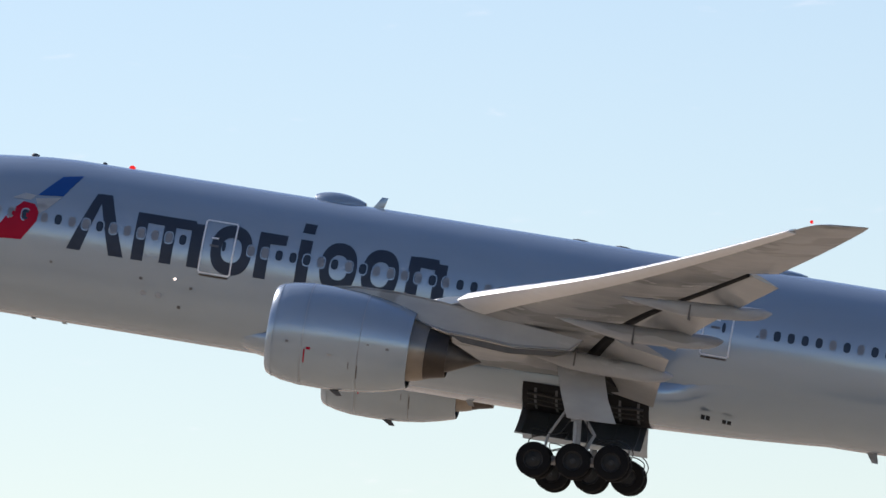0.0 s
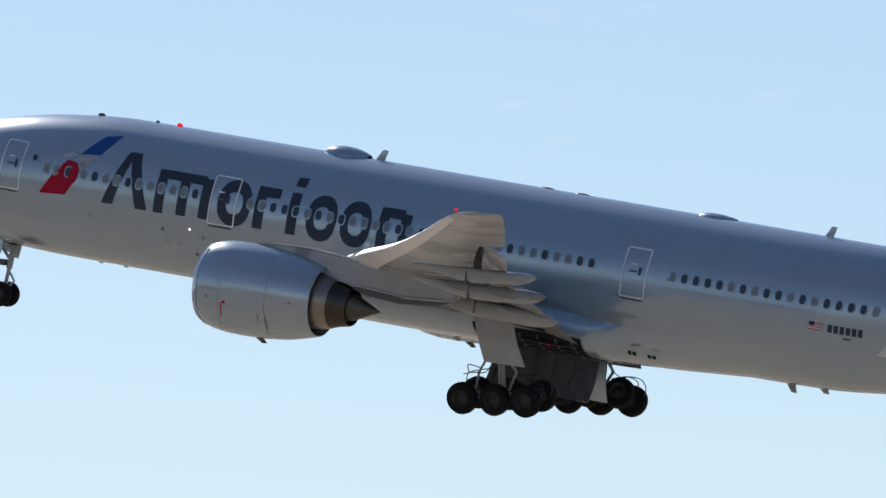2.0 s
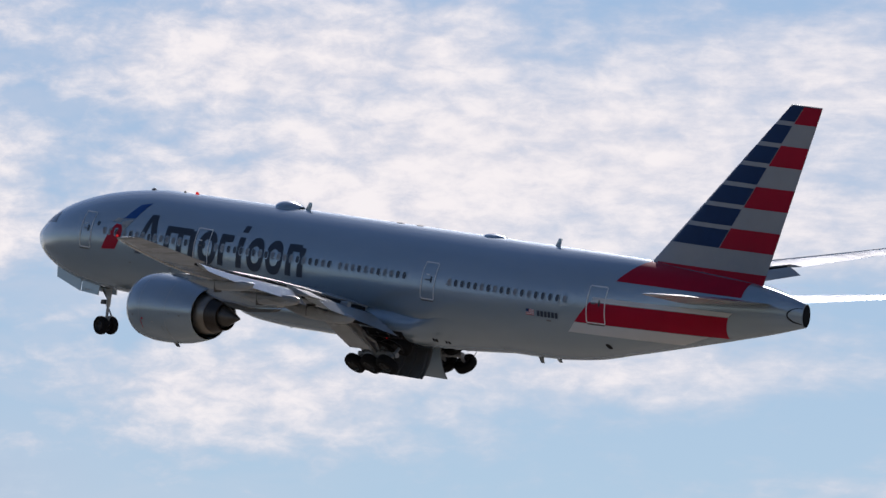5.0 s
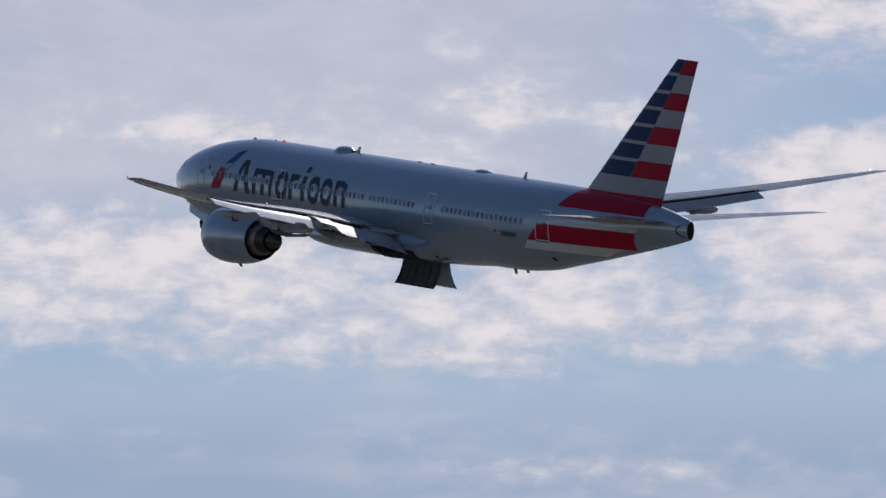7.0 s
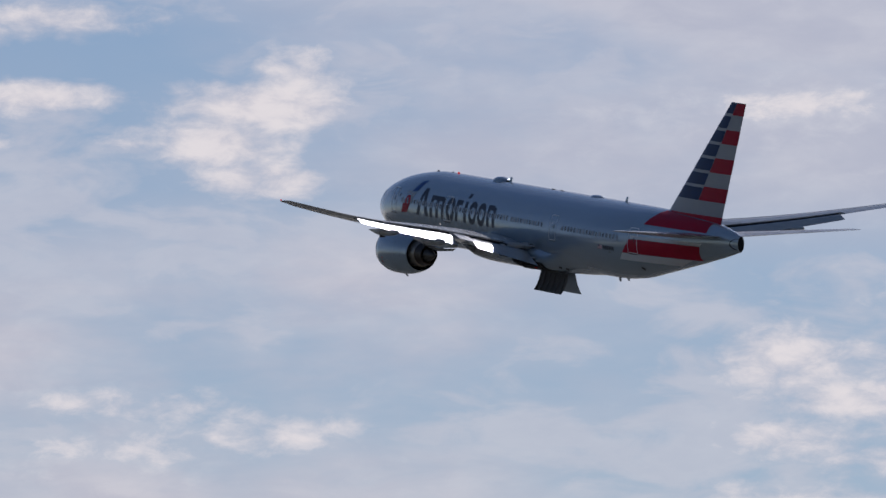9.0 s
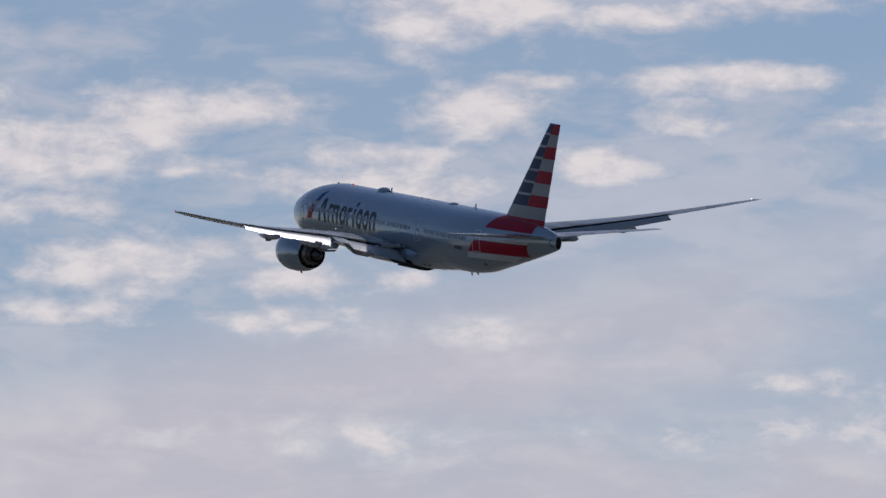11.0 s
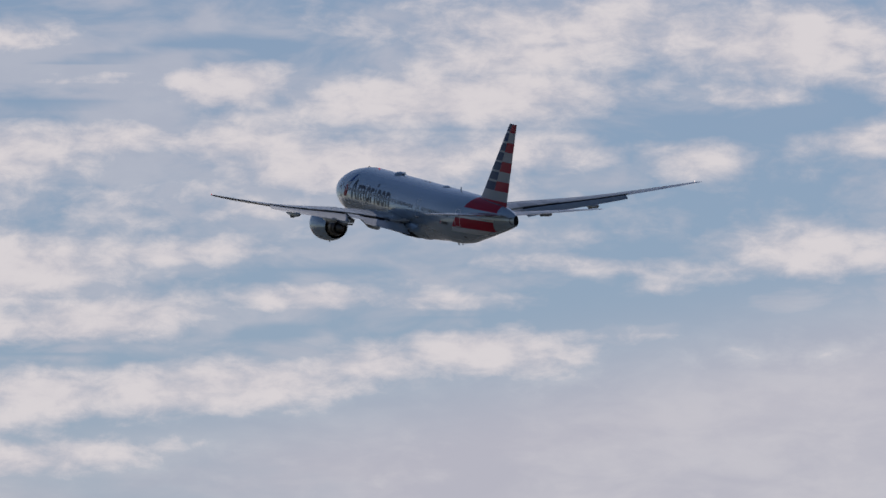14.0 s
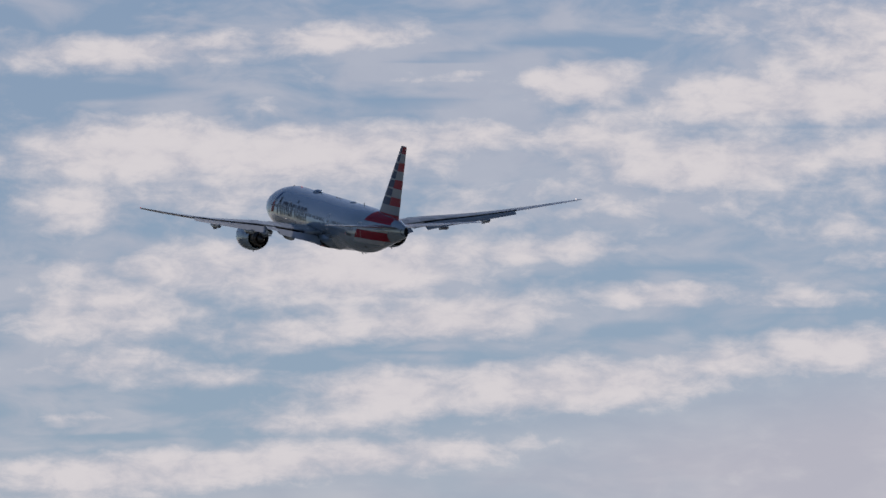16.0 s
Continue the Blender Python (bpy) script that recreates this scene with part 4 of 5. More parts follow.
# dark bars and rounded blocks where the big wordmark stands
WORD = "dark slate painted bar of the fuselage wordmark"
for q in ([(11.50, -0.46), (12.02, -0.46), (12.62, 1.78), (12.28, 1.78)], [(13.12, -0.48), (13.68, -0.48), (12.86, 1.80), (12.40, 1.80)],
          [(13.97, -0.48), (14.42, -0.48), (14.42, 1.34), (13.97, 1.34)], [(15.05, -0.44), (15.50, -0.44), (15.50, 1.30), (15.05, 1.30)], [(16.10, -0.42), (16.55, -0.42), (16.55, 1.25), (16.10, 1.25)],
          [(18.66, -0.42), (19.12, -0.42), (19.12, 1.34), (18.66, 1.34)],
          [(20.22, -0.42), (20.68, -0.42), (20.68, 1.30), (20.22, 1.30)], [(20.22, 1.56), (20.68, 1.56), (20.70, 1.94), (20.24, 1.94)],
          [(14.30, 0.98), (16.30, 0.95), (16.20, 1.34), (14.30, 1.34)], [(18.98, 0.92), (19.72, 0.95), (19.72, 1.34), (18.98, 1.34)], [(24.70, 0.96), (25.60, 0.94), (25.50, 1.36), (24.70, 1.36)],
          [(24.42, -0.42), (24.87, -0.42), (24.87, 1.34), (24.42, 1.34)], [(25.42, -0.42), (25.88, -0.42), (25.88, 1.20), (25.42, 1.20)]):
    part("wordmark_bar", patch(q, 0.013, 2, 10), INK, fuselage, WORD)
for x in (17.70, 21.80, 23.40):
    part("wordmark_ring", oval(x, 0.45, 0.78 if x < 21 else 0.70, 0.95, 0.013, 40, inner=0.50, power=2.3), INK, fuselage, "dark slate painted ring of the fuselage wordmark")


# cabin windows
def pane_mesh(name, mat):
    bm = oval(24.0, 0.55, 0.135, 0.195, 0.018, 12, power=2.8)
    bmesh.ops.translate(bm, verts=list(bm.verts), vec=(-24.0, 0, 0))
    return mesh_of(bm, name, mat, smooth=False)


PANES = [pane_mesh("window", GLASS), pane_mesh("window_shaded", SHADE)]
rim_bm = oval(24.0, 0.55, 0.185, 0.25, 0.015, 14, inner=0.80, power=2.8)
bmesh.ops.translate(rim_bm, verts=list(rim_bm.verts), vec=(-24.0, 0, 0))
RIMS = mesh_of(rim_bm, "window_rim", SILVER, smooth=False)
dice = random.Random(7)
rows = [8.69, 9.22, 9.76] + [10.49 + 0.533 * i for i in range(11)] + [18.45 + 0.533 * i for i in range(19)] + [28.95 + 0.535 * i for i in range(11)] + [38.0 + 0.530 * i for i in range(18)]
for k, x in enumerate(rows):
    lit = PANES[1] if dice.random() < (0.5 if x < 36 else 0.33) else PANES[0]
    p, q = hull(24.0, 0.55), hull(x, 0.55)
    win = part("window", lit, None, fuselage, "cabin window with a lowered pale shade" if lit is PANES[1] else "")
    win.location = (x, q.y - p.y, 0)
    rim = part("window_rim", RIMS, None, fuselage)
    rim.location = (x, q.y - p.y, 0)
part("window", oval(8.01, 0.9, 0.11, 0.13, 0.018, 12), GLASS, fuselage)
for q in ([(2.42, 0.46), (3.38, 0.52), (3.22, 1.10), (2.62, 0.98)], [(1.78, 0.40), (2.32, 0.45), (2.50, 0.98), (2.08, 0.82)], [(1.38, 0.30), (1.70, 0.38), (1.98, 0.80), (1.66, 0.62)]):
    for side in (-1, 1):
        part("cockpit_window", patch(q, 0.014, 6, 5, side=side), GLASS, fuselage, "dark cockpit window")

# passenger doors
for x0, x1 in ((6.46, 7.46), (16.58, 17.78), (35.75, 36.82), (48.62, 49.88)):
    box = [(x0 + 0.06, -0.54), (x1 - 0.06, -0.54), (x1, -0.48), (x1, 1.40), (x1 - 0.06, 1.46), (x0 + 0.06, 1.46), (x0, 1.40), (x0, -0.48)]
    door = part("passenger_door", strip(box, 0.062, 0.019, close=True), OUTLINE, fuselage, "pale outline of a closed passenger door")
    part("door_window", oval((x0 + x1) / 2 + 0.22, 0.55, 0.07, 0.19, 0.02, 12), GLASS, door)
    part("door_handle", patch([(x0 + 0.28, 0.48), (x0 + 0.62, 0.48), (x0 + 0.62, 0.56), (x0 + 0.28, 0.56)], 0.021, 2, 1), SEAM, door)
    part("door_handle_plate", patch([(x0 + 0.30, 0.78), (x0 + 0.58, 0.78), (x0 + 0.58, 0.84), (x0 + 0.30, 0.84)], 0.021, 2, 1), OUTLINE, door)
    part("door_sill", patch([(x0 + 0.05, -0.66), (x1 - 0.05, -0.66), (x1 - 0.05, -0.60), (x0 + 0.05, -0.60)], 0.017, 3, 1), NOZZLE, door, "worn metal sill")

# plain bars for the registration, a small flag, markings and vents
for i in range(6):
    x = 45.08 + 0.262 * i
    part("registration_bar", patch([(x, -0.58), (x + 0.19, -0.58), (x + 0.19, -0.27), (x, -0.27)], 0.016, 1, 2), INK, fuselage)
part("registration_bar", patch([(45.75, -0.78), (46.1, -0.78), (46.1, -0.70), (45.75, -0.70)], 0.016, 2, 1), SEAM, fuselage)
flag = part("flag_marking", patch([(44.26, -0.56), (44.86, -0.56), (44.86, -0.24), (44.26, -0.24)], 0.014, 2, 2), WHITE, fuselage, "small red, white and blue flag")
part("flag_canton", patch([(44.26, -0.40), (44.50, -0.40), (44.50, -0.24), (44.26, -0.24)], 0.018, 1, 1), BLUE, flag)
for z in (-0.54, -0.45, -0.36, -0.28):
    part("flag_stripe", patch([(44.26 if z < -0.42 else 44.5, z - 0.02), (44.86, z - 0.02), (44.86, z + 0.02), (44.26 if z < -0.42 else 44.5, z + 0.02)], 0.017, 1, 1), RED, flag)
for x, z, r, mt in ((15.76, -0.94, 0.042, WHITELAMP), (14.47, -1.11, 0.06, SEAM), (15.2, -1.63, 0.09, PANEL), (14.6, -1.63, 0.09, PANEL), (16.4, -1.2, 0.05, SEAM), (16.0, -1.95, 0.06, SEAM), (11.0, -1.05, 0.05, SEAM),
                    (3.3, -0.9, 0.05, SEAM), (3.7, -1.25, 0.05, SEAM), (2.9, -1.05, 0.06, SEAM), (37.8, 0.42, 0.04, SEAM), (49.5, -1.78, 0.14, DARK)):
    part("skin_fitting", oval(x, z, r * 1.2, r, 0.016, 10), mt, fuselage, "lit ice-inspection lamp" if mt is WHITELAMP else "")
def fair_point(x, a, k=1.004):
    t, b, w = ft(x), fz(x), fw(x)
    c, s = math.cos(a), math.sin(a)
    return (x, k * w * math.copysign(abs(s) ** (2 / FAIR_P), s), (t + b) / 2 + k * (t - b) / 2 * math.copysign(abs(c) ** (2 / FAIR_P), c))


for x in (36.3, 37.1):
    bm = loft([[fair_point(x + dx, radians(a)) for a in (248, 254, 260)] for dx in (-0.17, 0.17)], close=False)
    vent = part("vent", bm, DARK, fairing, "dark cooling air outlet")
    bm = loft([[fair_point(x + dx, radians(a), 1.008) for a in (248, 254, 260)] for dx in (-0.02, 0.02)], close=False)
    part("vent_bar", bm, SILVER, vent)


# ---- aerials and domes on the crown and the belly ----
def dome(x0, x1, w, h, z, mat, label, name="radome"):
    rings = []
    for i in range(1, 14):
        u = i / 14
        k = math.sin(math.pi * u ** 0.85) ** 0.6
        rings.append([(x0 + (x1 - x0) * u, w * k * math.cos(a), z - 0.12 + (h * k + 0.12) * math.sin(a)) for a in np.linspace(0, math.pi, 13)])
    return part(name, loft(rings, close=False), mat, fuselage, label)


dome(20.0, 22.25, 0.75, 0.36, 3.07, SILVER, "silver satellite aerial dome")
dome(37.3, 39.2, 0.55, 0.17, 3.08, SILVER, "low silver aerial dome")
dome(30.0, 30.75, 0.25, 0.07, 3.08, SEAM, "flat dark aerial", "flat_aerial")
dome(31.65, 32.35, 0.25, 0.07, 3.08, SEAM, "flat dark aerial", "flat_aerial")
dome(9.15, 9.5, 0.14, 0.08, 2.99, SEAM, "flat dark aerial", "flat_aerial")
dome(12.92, 13.2, 0.12, 0.12, 3.08, REDLAMP, "lit red anti-collision beacon", "beacon")
dome(11.9, 12.1, 0.05, 0.08, 3.08, SEAM, "", "flat_aerial")
for x, z, h, b, s in ((22.35, 3.06, 0.46, 0.42, 1), (43.05, 3.06, 0.46, 0.38, 1), (42.3, -3.0, 0.42, 0.42, -1), (43.75, -2.98, 0.26, 0.42, -1), (27.0, -3.5, 0.24, 0.3, -1), (21.6, -3.45, 0.2, 0.25, -1), (10.1, -3.06, 0.1, 0.2, -1), (11.3, -3.06, 0.1, 0.2, -1)):
    part("blade_aerial", slab([(x, -0.03, z), (x + b, -0.03, z), (x + b + 0.12, -0.03, z + s * h), (x + b * 0.72, -0.03, z + s * h)], 0.06, (0, 1, 0), bevel=0.012), SILVER if s > 0 else PANEL, fuselage)

# ---- undercarriage ----
HINGE_Z = -1.35


def wheel_mesh(name, r, w):
    bm = lathe([(-w / 2, r * 0.56), (-w / 2, r * 0.80), (-w * 0.42, r * 0.93), (-w * 0.25, r * 0.99), (0, r), (w * 0.25, r * 0.99), (w * 0.42, r * 0.93), (w / 2, r * 0.80), (w / 2, r * 0.56)], axis="y", n=32)
    for f in bm.faces:
        f.material_index = 0
    k = len(bm.faces)
    lathe([(-w * 0.36, 0.01), (-w * 0.36, r * 0.16), (-w * 0.30, r * 0.2), (-w * 0.22, r * 0.44), (-w * 0.46, r * 0.52), (-w / 2, r * 0.57), (w / 2, r * 0.57), (w * 0.46, r * 0.52), (w * 0.22, r * 0.44), (w * 0.30, r * 0.2), (w * 0.36, r * 0.16), (w * 0.36, 0.01)], axis="y", n=32, bm=bm)
    bm.faces.ensure_lookup_table()
    for f in bm.faces[k:]:
        f.material_index = 1
    return mesh_of(bm, name, [TYRE, RIM])


MAIN_WHEEL, NOSE_WHEEL = wheel_mesh("main_wheel", 0.665, 0.50), wheel_mesh("nose_wheel", 0.54, 0.38)


def rounded(pts, n=6):
    """A soft curve through a few points."""
    p = [Vector(q) for q in pts]
    p = [p[0] * 2 - p[1]] + p + [p[-1] * 2 - p[-2]]
    out = []
    for i in range(1, len(p) - 2):
        for k in range(n):
            t = k / n
            a, b, c, e = p[i - 1:i + 3]
            out.append(0.5 * (2 * b + (c - a) * t + (2 * a - 5 * b + 4 * c - e) * t * t + (3 * b - a - 3 * c + e) * t ** 3))
    return out + [p[-2]]


def main_gear(side):
    """A six-wheel main leg, its origin on the hinge, in the lowered position."""
    hx = 31.75
    bm = tube([(0, 0, 0.1), (0.05, 0, -1.2), (0.12, 0, -2.3)], [0.24, 0.24, 0.21], 14)
    tube([(0.12, 0, -2.3), (0.30, 0, -4.0)], 0.15, 14, bm)
    tube([(-0.9, 0, 0.15), (1.0, 0, 0.15)], 0.17, 12, bm)
    tube([(-1.1, 0, -0.1), (0.05, 0, -1.75)], 0.10, 10, bm)
    tube([(0.28, 0, -2.25), (0.85, 0, -2.95), (0.55, 0, -3.75)], 0.07, 8, bm)
    tube([(0.02, 0, -2.15), (0.14, 0, -2.5)], 0.26, 14, bm)
    tube([(-0.3, 0, -2.1), (-0.85, 0, -3.2), (-0.95, 0, -4.05)], 0.055, 8, bm)
    tube([(0.14, -0.2, -2.6), (0.24, -0.2, -3.7)], 0.05, 8, bm)
    tube([(0.14, 0.2, -2.6), (0.24, 0.2, -3.7)], 0.05, 8, bm)
    leg = part("main_gear_leg", bm, STRUT, airliner, "grey main landing gear leg with six wheels", at=pose(hx, 5.5 * side, HINGE_Z))
    # bogie: front axle low
    ax = [(-1.18, -4.23), (0.28, -4.06), (1.70, -3.90)]
    bm = tube([(ax[0][0] - 0.25, 0, ax[0][1] - 0.02), (ax[1][0], 0, ax[1][1] + 0.04), (ax[2][0] + 0.25, 0, ax[2][1])], [0.15, 0.20, 0.15], 12)
    for x, z in ax:
        tube([(x, -0.72, z), (x, 0.72, z)], 0.09, 10, bm)
    part("bogie_beam", bm, STRUT, leg)
    for x, z in ax:
        for dy in (-0.70, 0.70):
            part("wheel", MAIN_WHEEL, None, leg, at=pose(x, dy, z))
    for pts in ([(-0.1, -0.12, -2.5), (-0.45, -0.2, -3.1), (-1.0, -0.25, -3.2), (-1.45, -0.2, -3.35)], [(0.35, 0.1, -2.5), (0.75, 0.15, -2.9), (1.4, 0.2, -3.2), (1.8, 0.2, -3.4)], [(0.9, 0.3, -3.2), (1.5, 0.3, -2.98), (2.05, 0.3, -3.02), (2.35, 0.3, -3.35), (2.3, 0.3, -3.75)], [(1.0, -0.3, -3.3), (1.7, -0.3, -3.1), (2.2, -0.3, -3.25), (2.25, -0.3, -3.6)], [(-0.2, 0.4, -3.0), (-0.8, 0.4, -3.15), (-1.5, 0.4, -3.4), (-1.6, 0.4, -3.8)], [(-1.45, 0.3, -3.4), (-1.5, 0.3, -3.05), (-0.9, 0.3, -3.1)], [(0.5, -0.15, -2.5), (0.65, -0.2, -3.2), (0.45, -0.1, -3.7)]):
        part("brake_hose", tube(rounded(pts), 0.022, 6), HOSE, leg)
    # the panel that rides on the leg
    dx = hx
    panel = [(30.80 - dx, 0.80 * side, -0.45), (32.65 - dx, 0.80 * side, -0.66), (32.95 - dx, 0.86 * side, -1.6), (33.40 - dx, 0.92 * side, -2.46), (31.55 - dx, 0.92 * side, -2.52), (31.20 - dx, 0.88 * side, -1.7)]
    part("leg_door", slab(panel, 0.07, (0, -side, 0), bevel=0.015), PANEL, leg, "pale grey door panel carried on the leg")
    return leg


def bay_door(side):
    """A belly door, its origin on the hinge beside the keel, in the closed position."""
    bm = bmesh.new()
    rings = []
    for x in np.linspace(29.25, 34.05, 9):
        out = [(x - 31.8, side * 1.78 * i / 10, -0.03 + 0.46 * (i / 10) ** 2.2) for i in range(11)]
        inn = [(a, b, c + 0.07) for a, b, c in out[::-1]]
        rings.append(out + inn)
    loft(rings, cap0=True, cap1=True, bm=bm)
    bm.normal_update()
    bm.faces.ensure_lookup_table()
    for f in bm.faces:
        c = f.calc_center_median()
        t = abs(c.y) / 1.78
        f.material_index = 1 if c.z > -0.03 + 0.46 * t ** 2.2 + 0.04 else 0
    door = part("gear_bay_door", bm, [SILVER, DOORIN], airliner, "large curved belly door with a dark inner face", at=pose(31.8, 0.30 * side, -3.53))
    for x in np.linspace(-2.3, 2.0, 6):
        part("door_rib", slab([(x - 0.03, side * 0.12, 0.08), (x - 0.03, side * 0.95, 0.15), (x - 0.03, side * 1.72, 0.45), (x - 0.03, side * 1.68, 0.53), (x - 0.03, side * 0.95, 0.27), (x - 0.03, side * 0.12, 0.16)], 0.06, (1, 0, 0)), DOORIN, door)
    return door


gear_left, gear_right = main_gear(-1), main_gear(1)
bay_left, bay_right = bay_door(-1), bay_door(1)
# black sheets painting in the shade of wells under belly and wing roots
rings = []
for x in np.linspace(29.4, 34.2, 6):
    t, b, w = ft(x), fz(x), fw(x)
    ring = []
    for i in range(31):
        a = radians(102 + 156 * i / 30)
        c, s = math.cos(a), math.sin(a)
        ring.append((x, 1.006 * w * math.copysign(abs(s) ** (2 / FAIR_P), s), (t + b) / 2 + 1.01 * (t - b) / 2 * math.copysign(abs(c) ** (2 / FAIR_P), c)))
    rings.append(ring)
bay = part("bay_shade", loft(rings, close=False), DARK, airliner, "black sheet on the belly painting in the open wheel bay's shade")
for s in (-1, 1):
    for x in (29.9, 30.7, 31.5, 32.3, 33.1, 33.8):
        part("bay_frame", loft([[fair_point(x + dx, math.pi - s * radians(a), 1.022) for a in (20, 30, 40, 50, 60, 70)] for dx in (-0.05, 0.05)], close=False), DOORIN, bay)
    for a, r in ((36, 0.045), (47, 0.03), (58, 0.055)):
        part("bay_pipe", tube([fair_point(x, math.pi - s * radians(a + 1.5 * math.sin(3 * x)), 1.03) for x in np.linspace(29.6, 34.0, 14)], r, 8), HOSE, bay)
    p = Vector(fair_point(32.7, math.pi - s * radians(52), 1.035))
    bm = bmesh.new()
    bmesh.ops.create_uvsphere(bm, u_segments=10, v_segments=6, radius=0.03, matrix=Matrix.Translation(p))
    part("bay_lamp", bm, REDLAMP, bay, "small lit red lamp")
# black plates stand in for the shade inside the leg wells
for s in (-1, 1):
    part("bay_shade", slab([(30.7, 2.6 * s, -2.52), (33.2, 2.6 * s, -2.66), (33.0, 4.2 * s, -2.40), (32.6, 5.9 * s, -2.12), (30.9, 5.9 * s, -2.05)], 0.22, (0, 0, 1)), DARK, airliner, "black plate painting in the open leg well's shade")

# nose leg
bm = tube([(0, 0, 0.1), (-0.12, 0, -1.35)], 0.13, 12)
tube([(-0.12, 0, -1.35), (-0.2, 0, -2.3)], 0.085, 12, bm)
tube([(-0.2, -0.42, -2.45), (-0.2, 0.42, -2.45)], 0.07, 10, bm)
tube([(-0.2, 0, -2.3), (-0.2, 0, -2.5)], 0.09, 10, bm)
tube([(-0.05, 0, -1.5), (0.22, 0, -1.85), (-0.1, 0, -2.2)], 0.05, 8, bm)
tube([(-1.3, 0, 0.2), (-0.15, 0, -0.95)], 0.07, 8, bm)
nose_leg = part("nose_gear_leg", bm, STRUT, airliner, "grey nose landing gear leg with two wheels", at=pose(6.1, 0, -2.72))
for dy in (-0.36, 0.36):
    part("wheel", NOSE_WHEEL, None, nose_leg, at=pose(-0.2, dy, -2.45))
bm = slab([(-0.55, -0.22, -1.0), (-0.25, -0.22, -1.0), (-0.25, -0.22, -1.25), (-0.55, -0.22, -1.25)], 0.44, (0, 1, 0), bevel=0.04)
part("taxi_light", bm, SEAM, nose_leg, "dark taxi light bracket")
part("leg_panel", slab([(-0.1, -0.34, -0.25), (0.5, -0.34, -0.28), (0.42, -0.34, -0.85), (0.1, -0.34, -0.8)], 0.05, (0, 1, 0)), PANEL, nose_leg)


def nose_door(side):
    def line(x):
        return BOT(x) + 0.16
    out = [(2.0, line(2.0)), (3.2, line(3.2)), (4.26, line(4.26)), (4.24, line(4.26) - 0.72), (2.1, line(2.1) - 0.66)]
    aft = [(4.34, line(4.34)), (5.9, line(5.9)), (5.85, line(5.9) - 0.62), (4.36, line(4.36) - 0.70)]
    door = part("nose_gear_door", slab([(x - 4, 0, z + 2.7) for x, z in out], 0.05, (0, -side, 0)), SILVER, airliner, "narrow silver nose gear door", at=pose(4, 0.66 * side, -2.7))
    rear = part("rear_panel", slab([(x - 4, 0, z + 2.7) for x, z in aft], 0.05, (0, -side, 0)), SILVER, door)
    for x in (4.55, 4.8, 5.05):
        part("marking_bar", slab([(x - 4, side * 0.004, line(5.0) + 2.7 - 0.42), (x - 3.85, side * 0.004, line(5.0) + 2.7 - 0.44), (x - 3.85, side * 0.004, line(5.0) + 2.7 - 0.52), (x - 4, side * 0.004, line(5.0) + 2.7 - 0.5)], 0.004, (0, side, 0)), JOINT, rear)
    return door


nose_left, nose_right = nose_door(-1), nose_door(1)
# black plate with the nose bay's shade put into its colour
part("nose_bay_shade", slab([(2.1, -0.5, BOT(2.1) + 0.06), (2.1, 0.5, BOT(2.1) + 0.06), (4, 0.55, BOT(4) - 0.0), (6.4, 0.5, BOT(6.4) - 0.012), (6.4, -0.5, BOT(6.4) - 0.012), (4, -0.55, BOT(4) - 0.0)], 0.05, (0, 0, 1)), DARK, airliner, "black plate painting in the open nose wheel bay's shade")

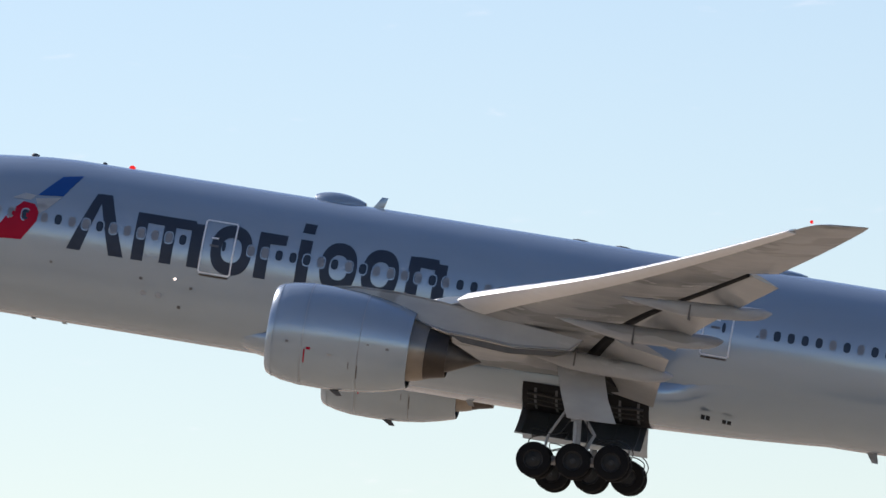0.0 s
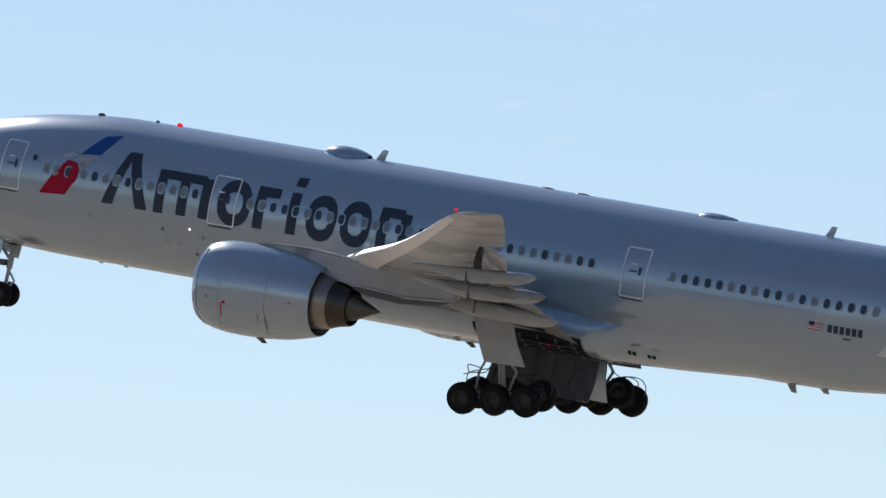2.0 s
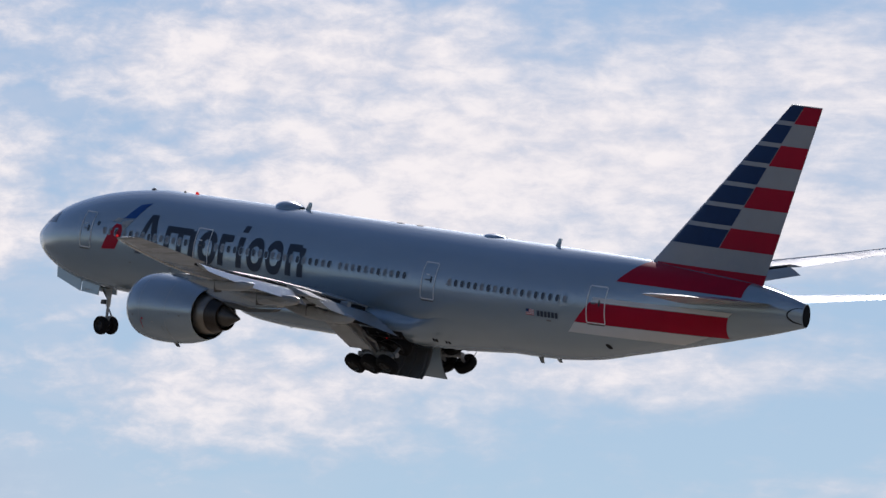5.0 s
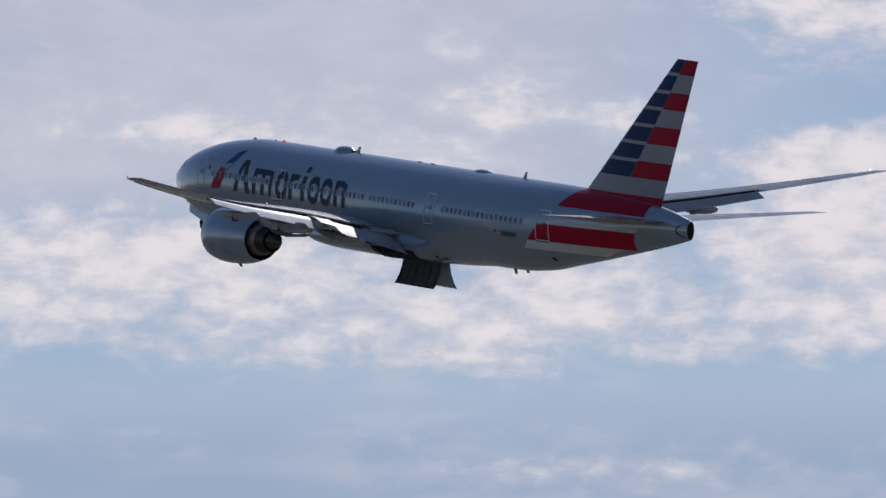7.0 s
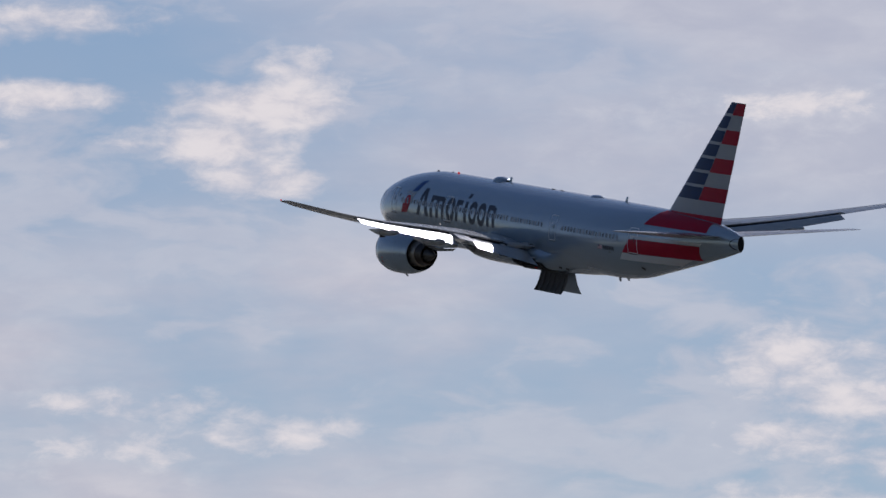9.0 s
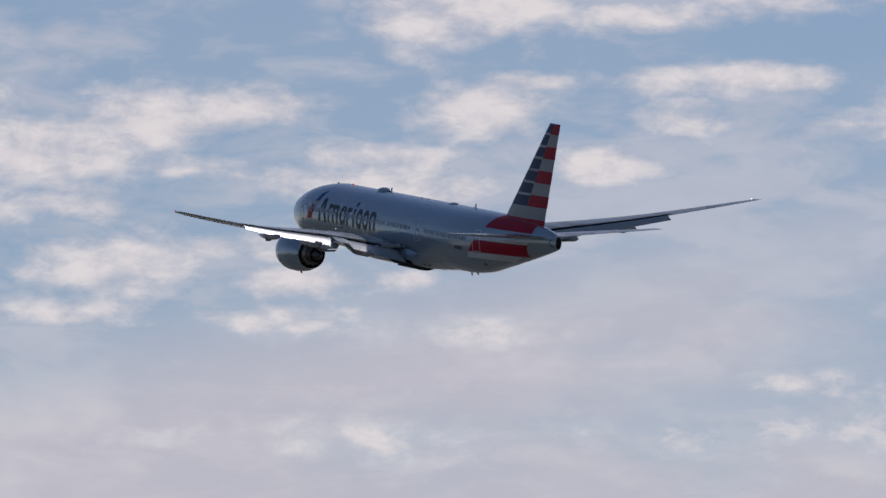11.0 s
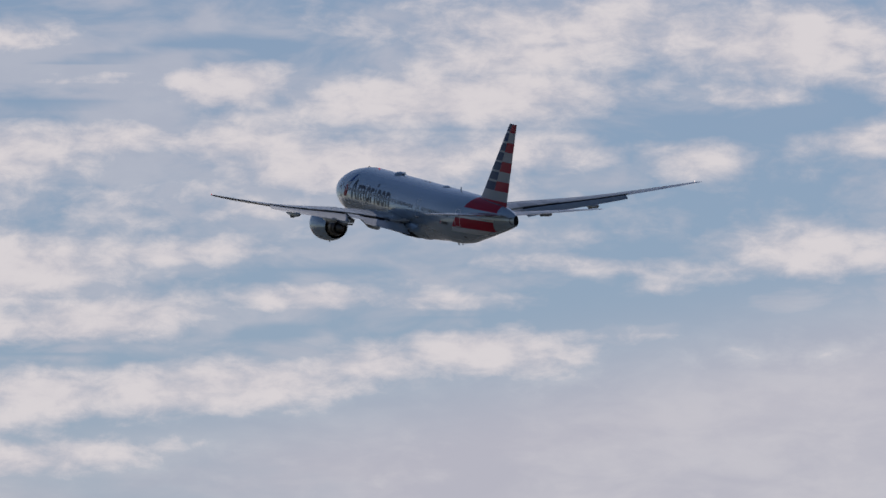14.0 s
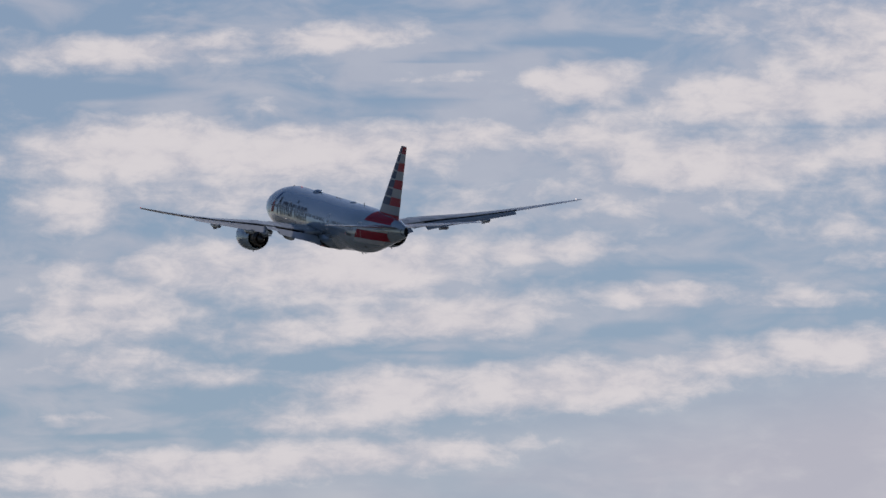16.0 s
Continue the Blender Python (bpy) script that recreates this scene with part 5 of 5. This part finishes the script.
# small marks on the cowls
for s in (-1, 1):
    for x, ang, w, h, mt in ((22.02, 118, 0.05, 0.55, RED), (22.1, 108, 0.16, 0.10, RED), (21.3, 104, 0.12, 0.08, SEAM), (22.9, 112, 0.18, 0.06, JOINT), (24.3, 94, 0.08, 0.06, SEAM), (25.0, 96, 0.12, 0.08, SEAM), (23.7, 122, 0.03, 0.30, SEAM), (24.02, 130, 0.04, 0.6, SEAM)):
        r = float(np.interp(x, [20.8, 21.15, 21.8, 22.6, 23.6, 24.5, 25.2], [1.73, 1.82, 1.90, 1.91, 1.87, 1.76, 1.60])) + 0.014
        r2 = float(np.interp(x + w, [20.8, 21.15, 21.8, 22.6, 23.6, 24.5, 25.2], [1.73, 1.82, 1.90, 1.91, 1.87, 1.76, 1.60])) + 0.014
        bm = bmesh.new()
        rows_ = []
        for k in range(5):
            a = radians(ang) + (k / 4 - 0.5) * h / r
            rows_.append([bm.verts.new((x, s * EY - r * math.sin(a), EZ + r * math.cos(a))), bm.verts.new((x + w, s * EY - r2 * math.sin(a), EZ + r2 * math.cos(a)))])
        for a, b in zip(rows_, rows_[1:]):
            bm.faces.new((a[0], a[1], b[1], b[0]))
        part("cowl_mark", bm, mt, cowls[s])


def motions():
    walk(airliner, [(t, pose(x, y, z, b, p, h)) for t, x, y, z, b, p, h in FLIGHT_ROWS])
    # main legs swing inwards, the belly doors follow, the nose leg swings forward
    for leg, s, turns in ((gear_left, -1, ((0, 0), (1.2, 0), (2, 10), (2.5, 18), (3, 24), (3.5, 30), (3.7, 33), (4.8, 46), (5.8, 57), (6.0, 60), (6.5, 70), (7.0, 85), (7.2, 89), (16, 89))),
                          (gear_right, 1, ((0, 0), (0.5, 3), (1.0, 7), (1.5, 11), (2, 14), (2.5, 18), (3.0, 23), (3.7, 31), (4.8, 46), (5.8, 54), (6.5, 66), (7.0, 83), (7.2, 89), (16, 89)))):
        walk(leg, [(t, pose(31.6 - 0.15 * s, 5.5 * s, HINGE_Z, -s * a)) for t, a in turns])
    for door, s in ((bay_left, -1), (bay_right, 1)):
        walk(door, [(t, pose(31.8, 0.30 * s, -3.53, -s * a)) for t, a in ((0, 47), (0.4, 66), (0.8, 81), (1.1, 84), (4, 84), (9.0, 84), (9.6, 66), (10.3, 36), (10.7, 20), (11.1, 9), (11.6, 0), (16, 0))])
    walk(nose_leg, [(t, pose(6.1, 0, -2.72, 0, a)) for t, a in ((0, 0), (5.0, 0), (5.8, 12), (6.0, 16), (6.5, 36), (7.0, 68), (7.4, 94), (7.6, 96), (16, 96))])
    for door, s in ((nose_left, -1), (nose_right, 1)):
        walk(door, [(t, pose(4, 0.66 * s, -2.7, s * a)) for t, a in ((0, 4), (4, 4), (7.2, 4), (8.0, 50), (8.6, 88), (16, 88))])


motions()
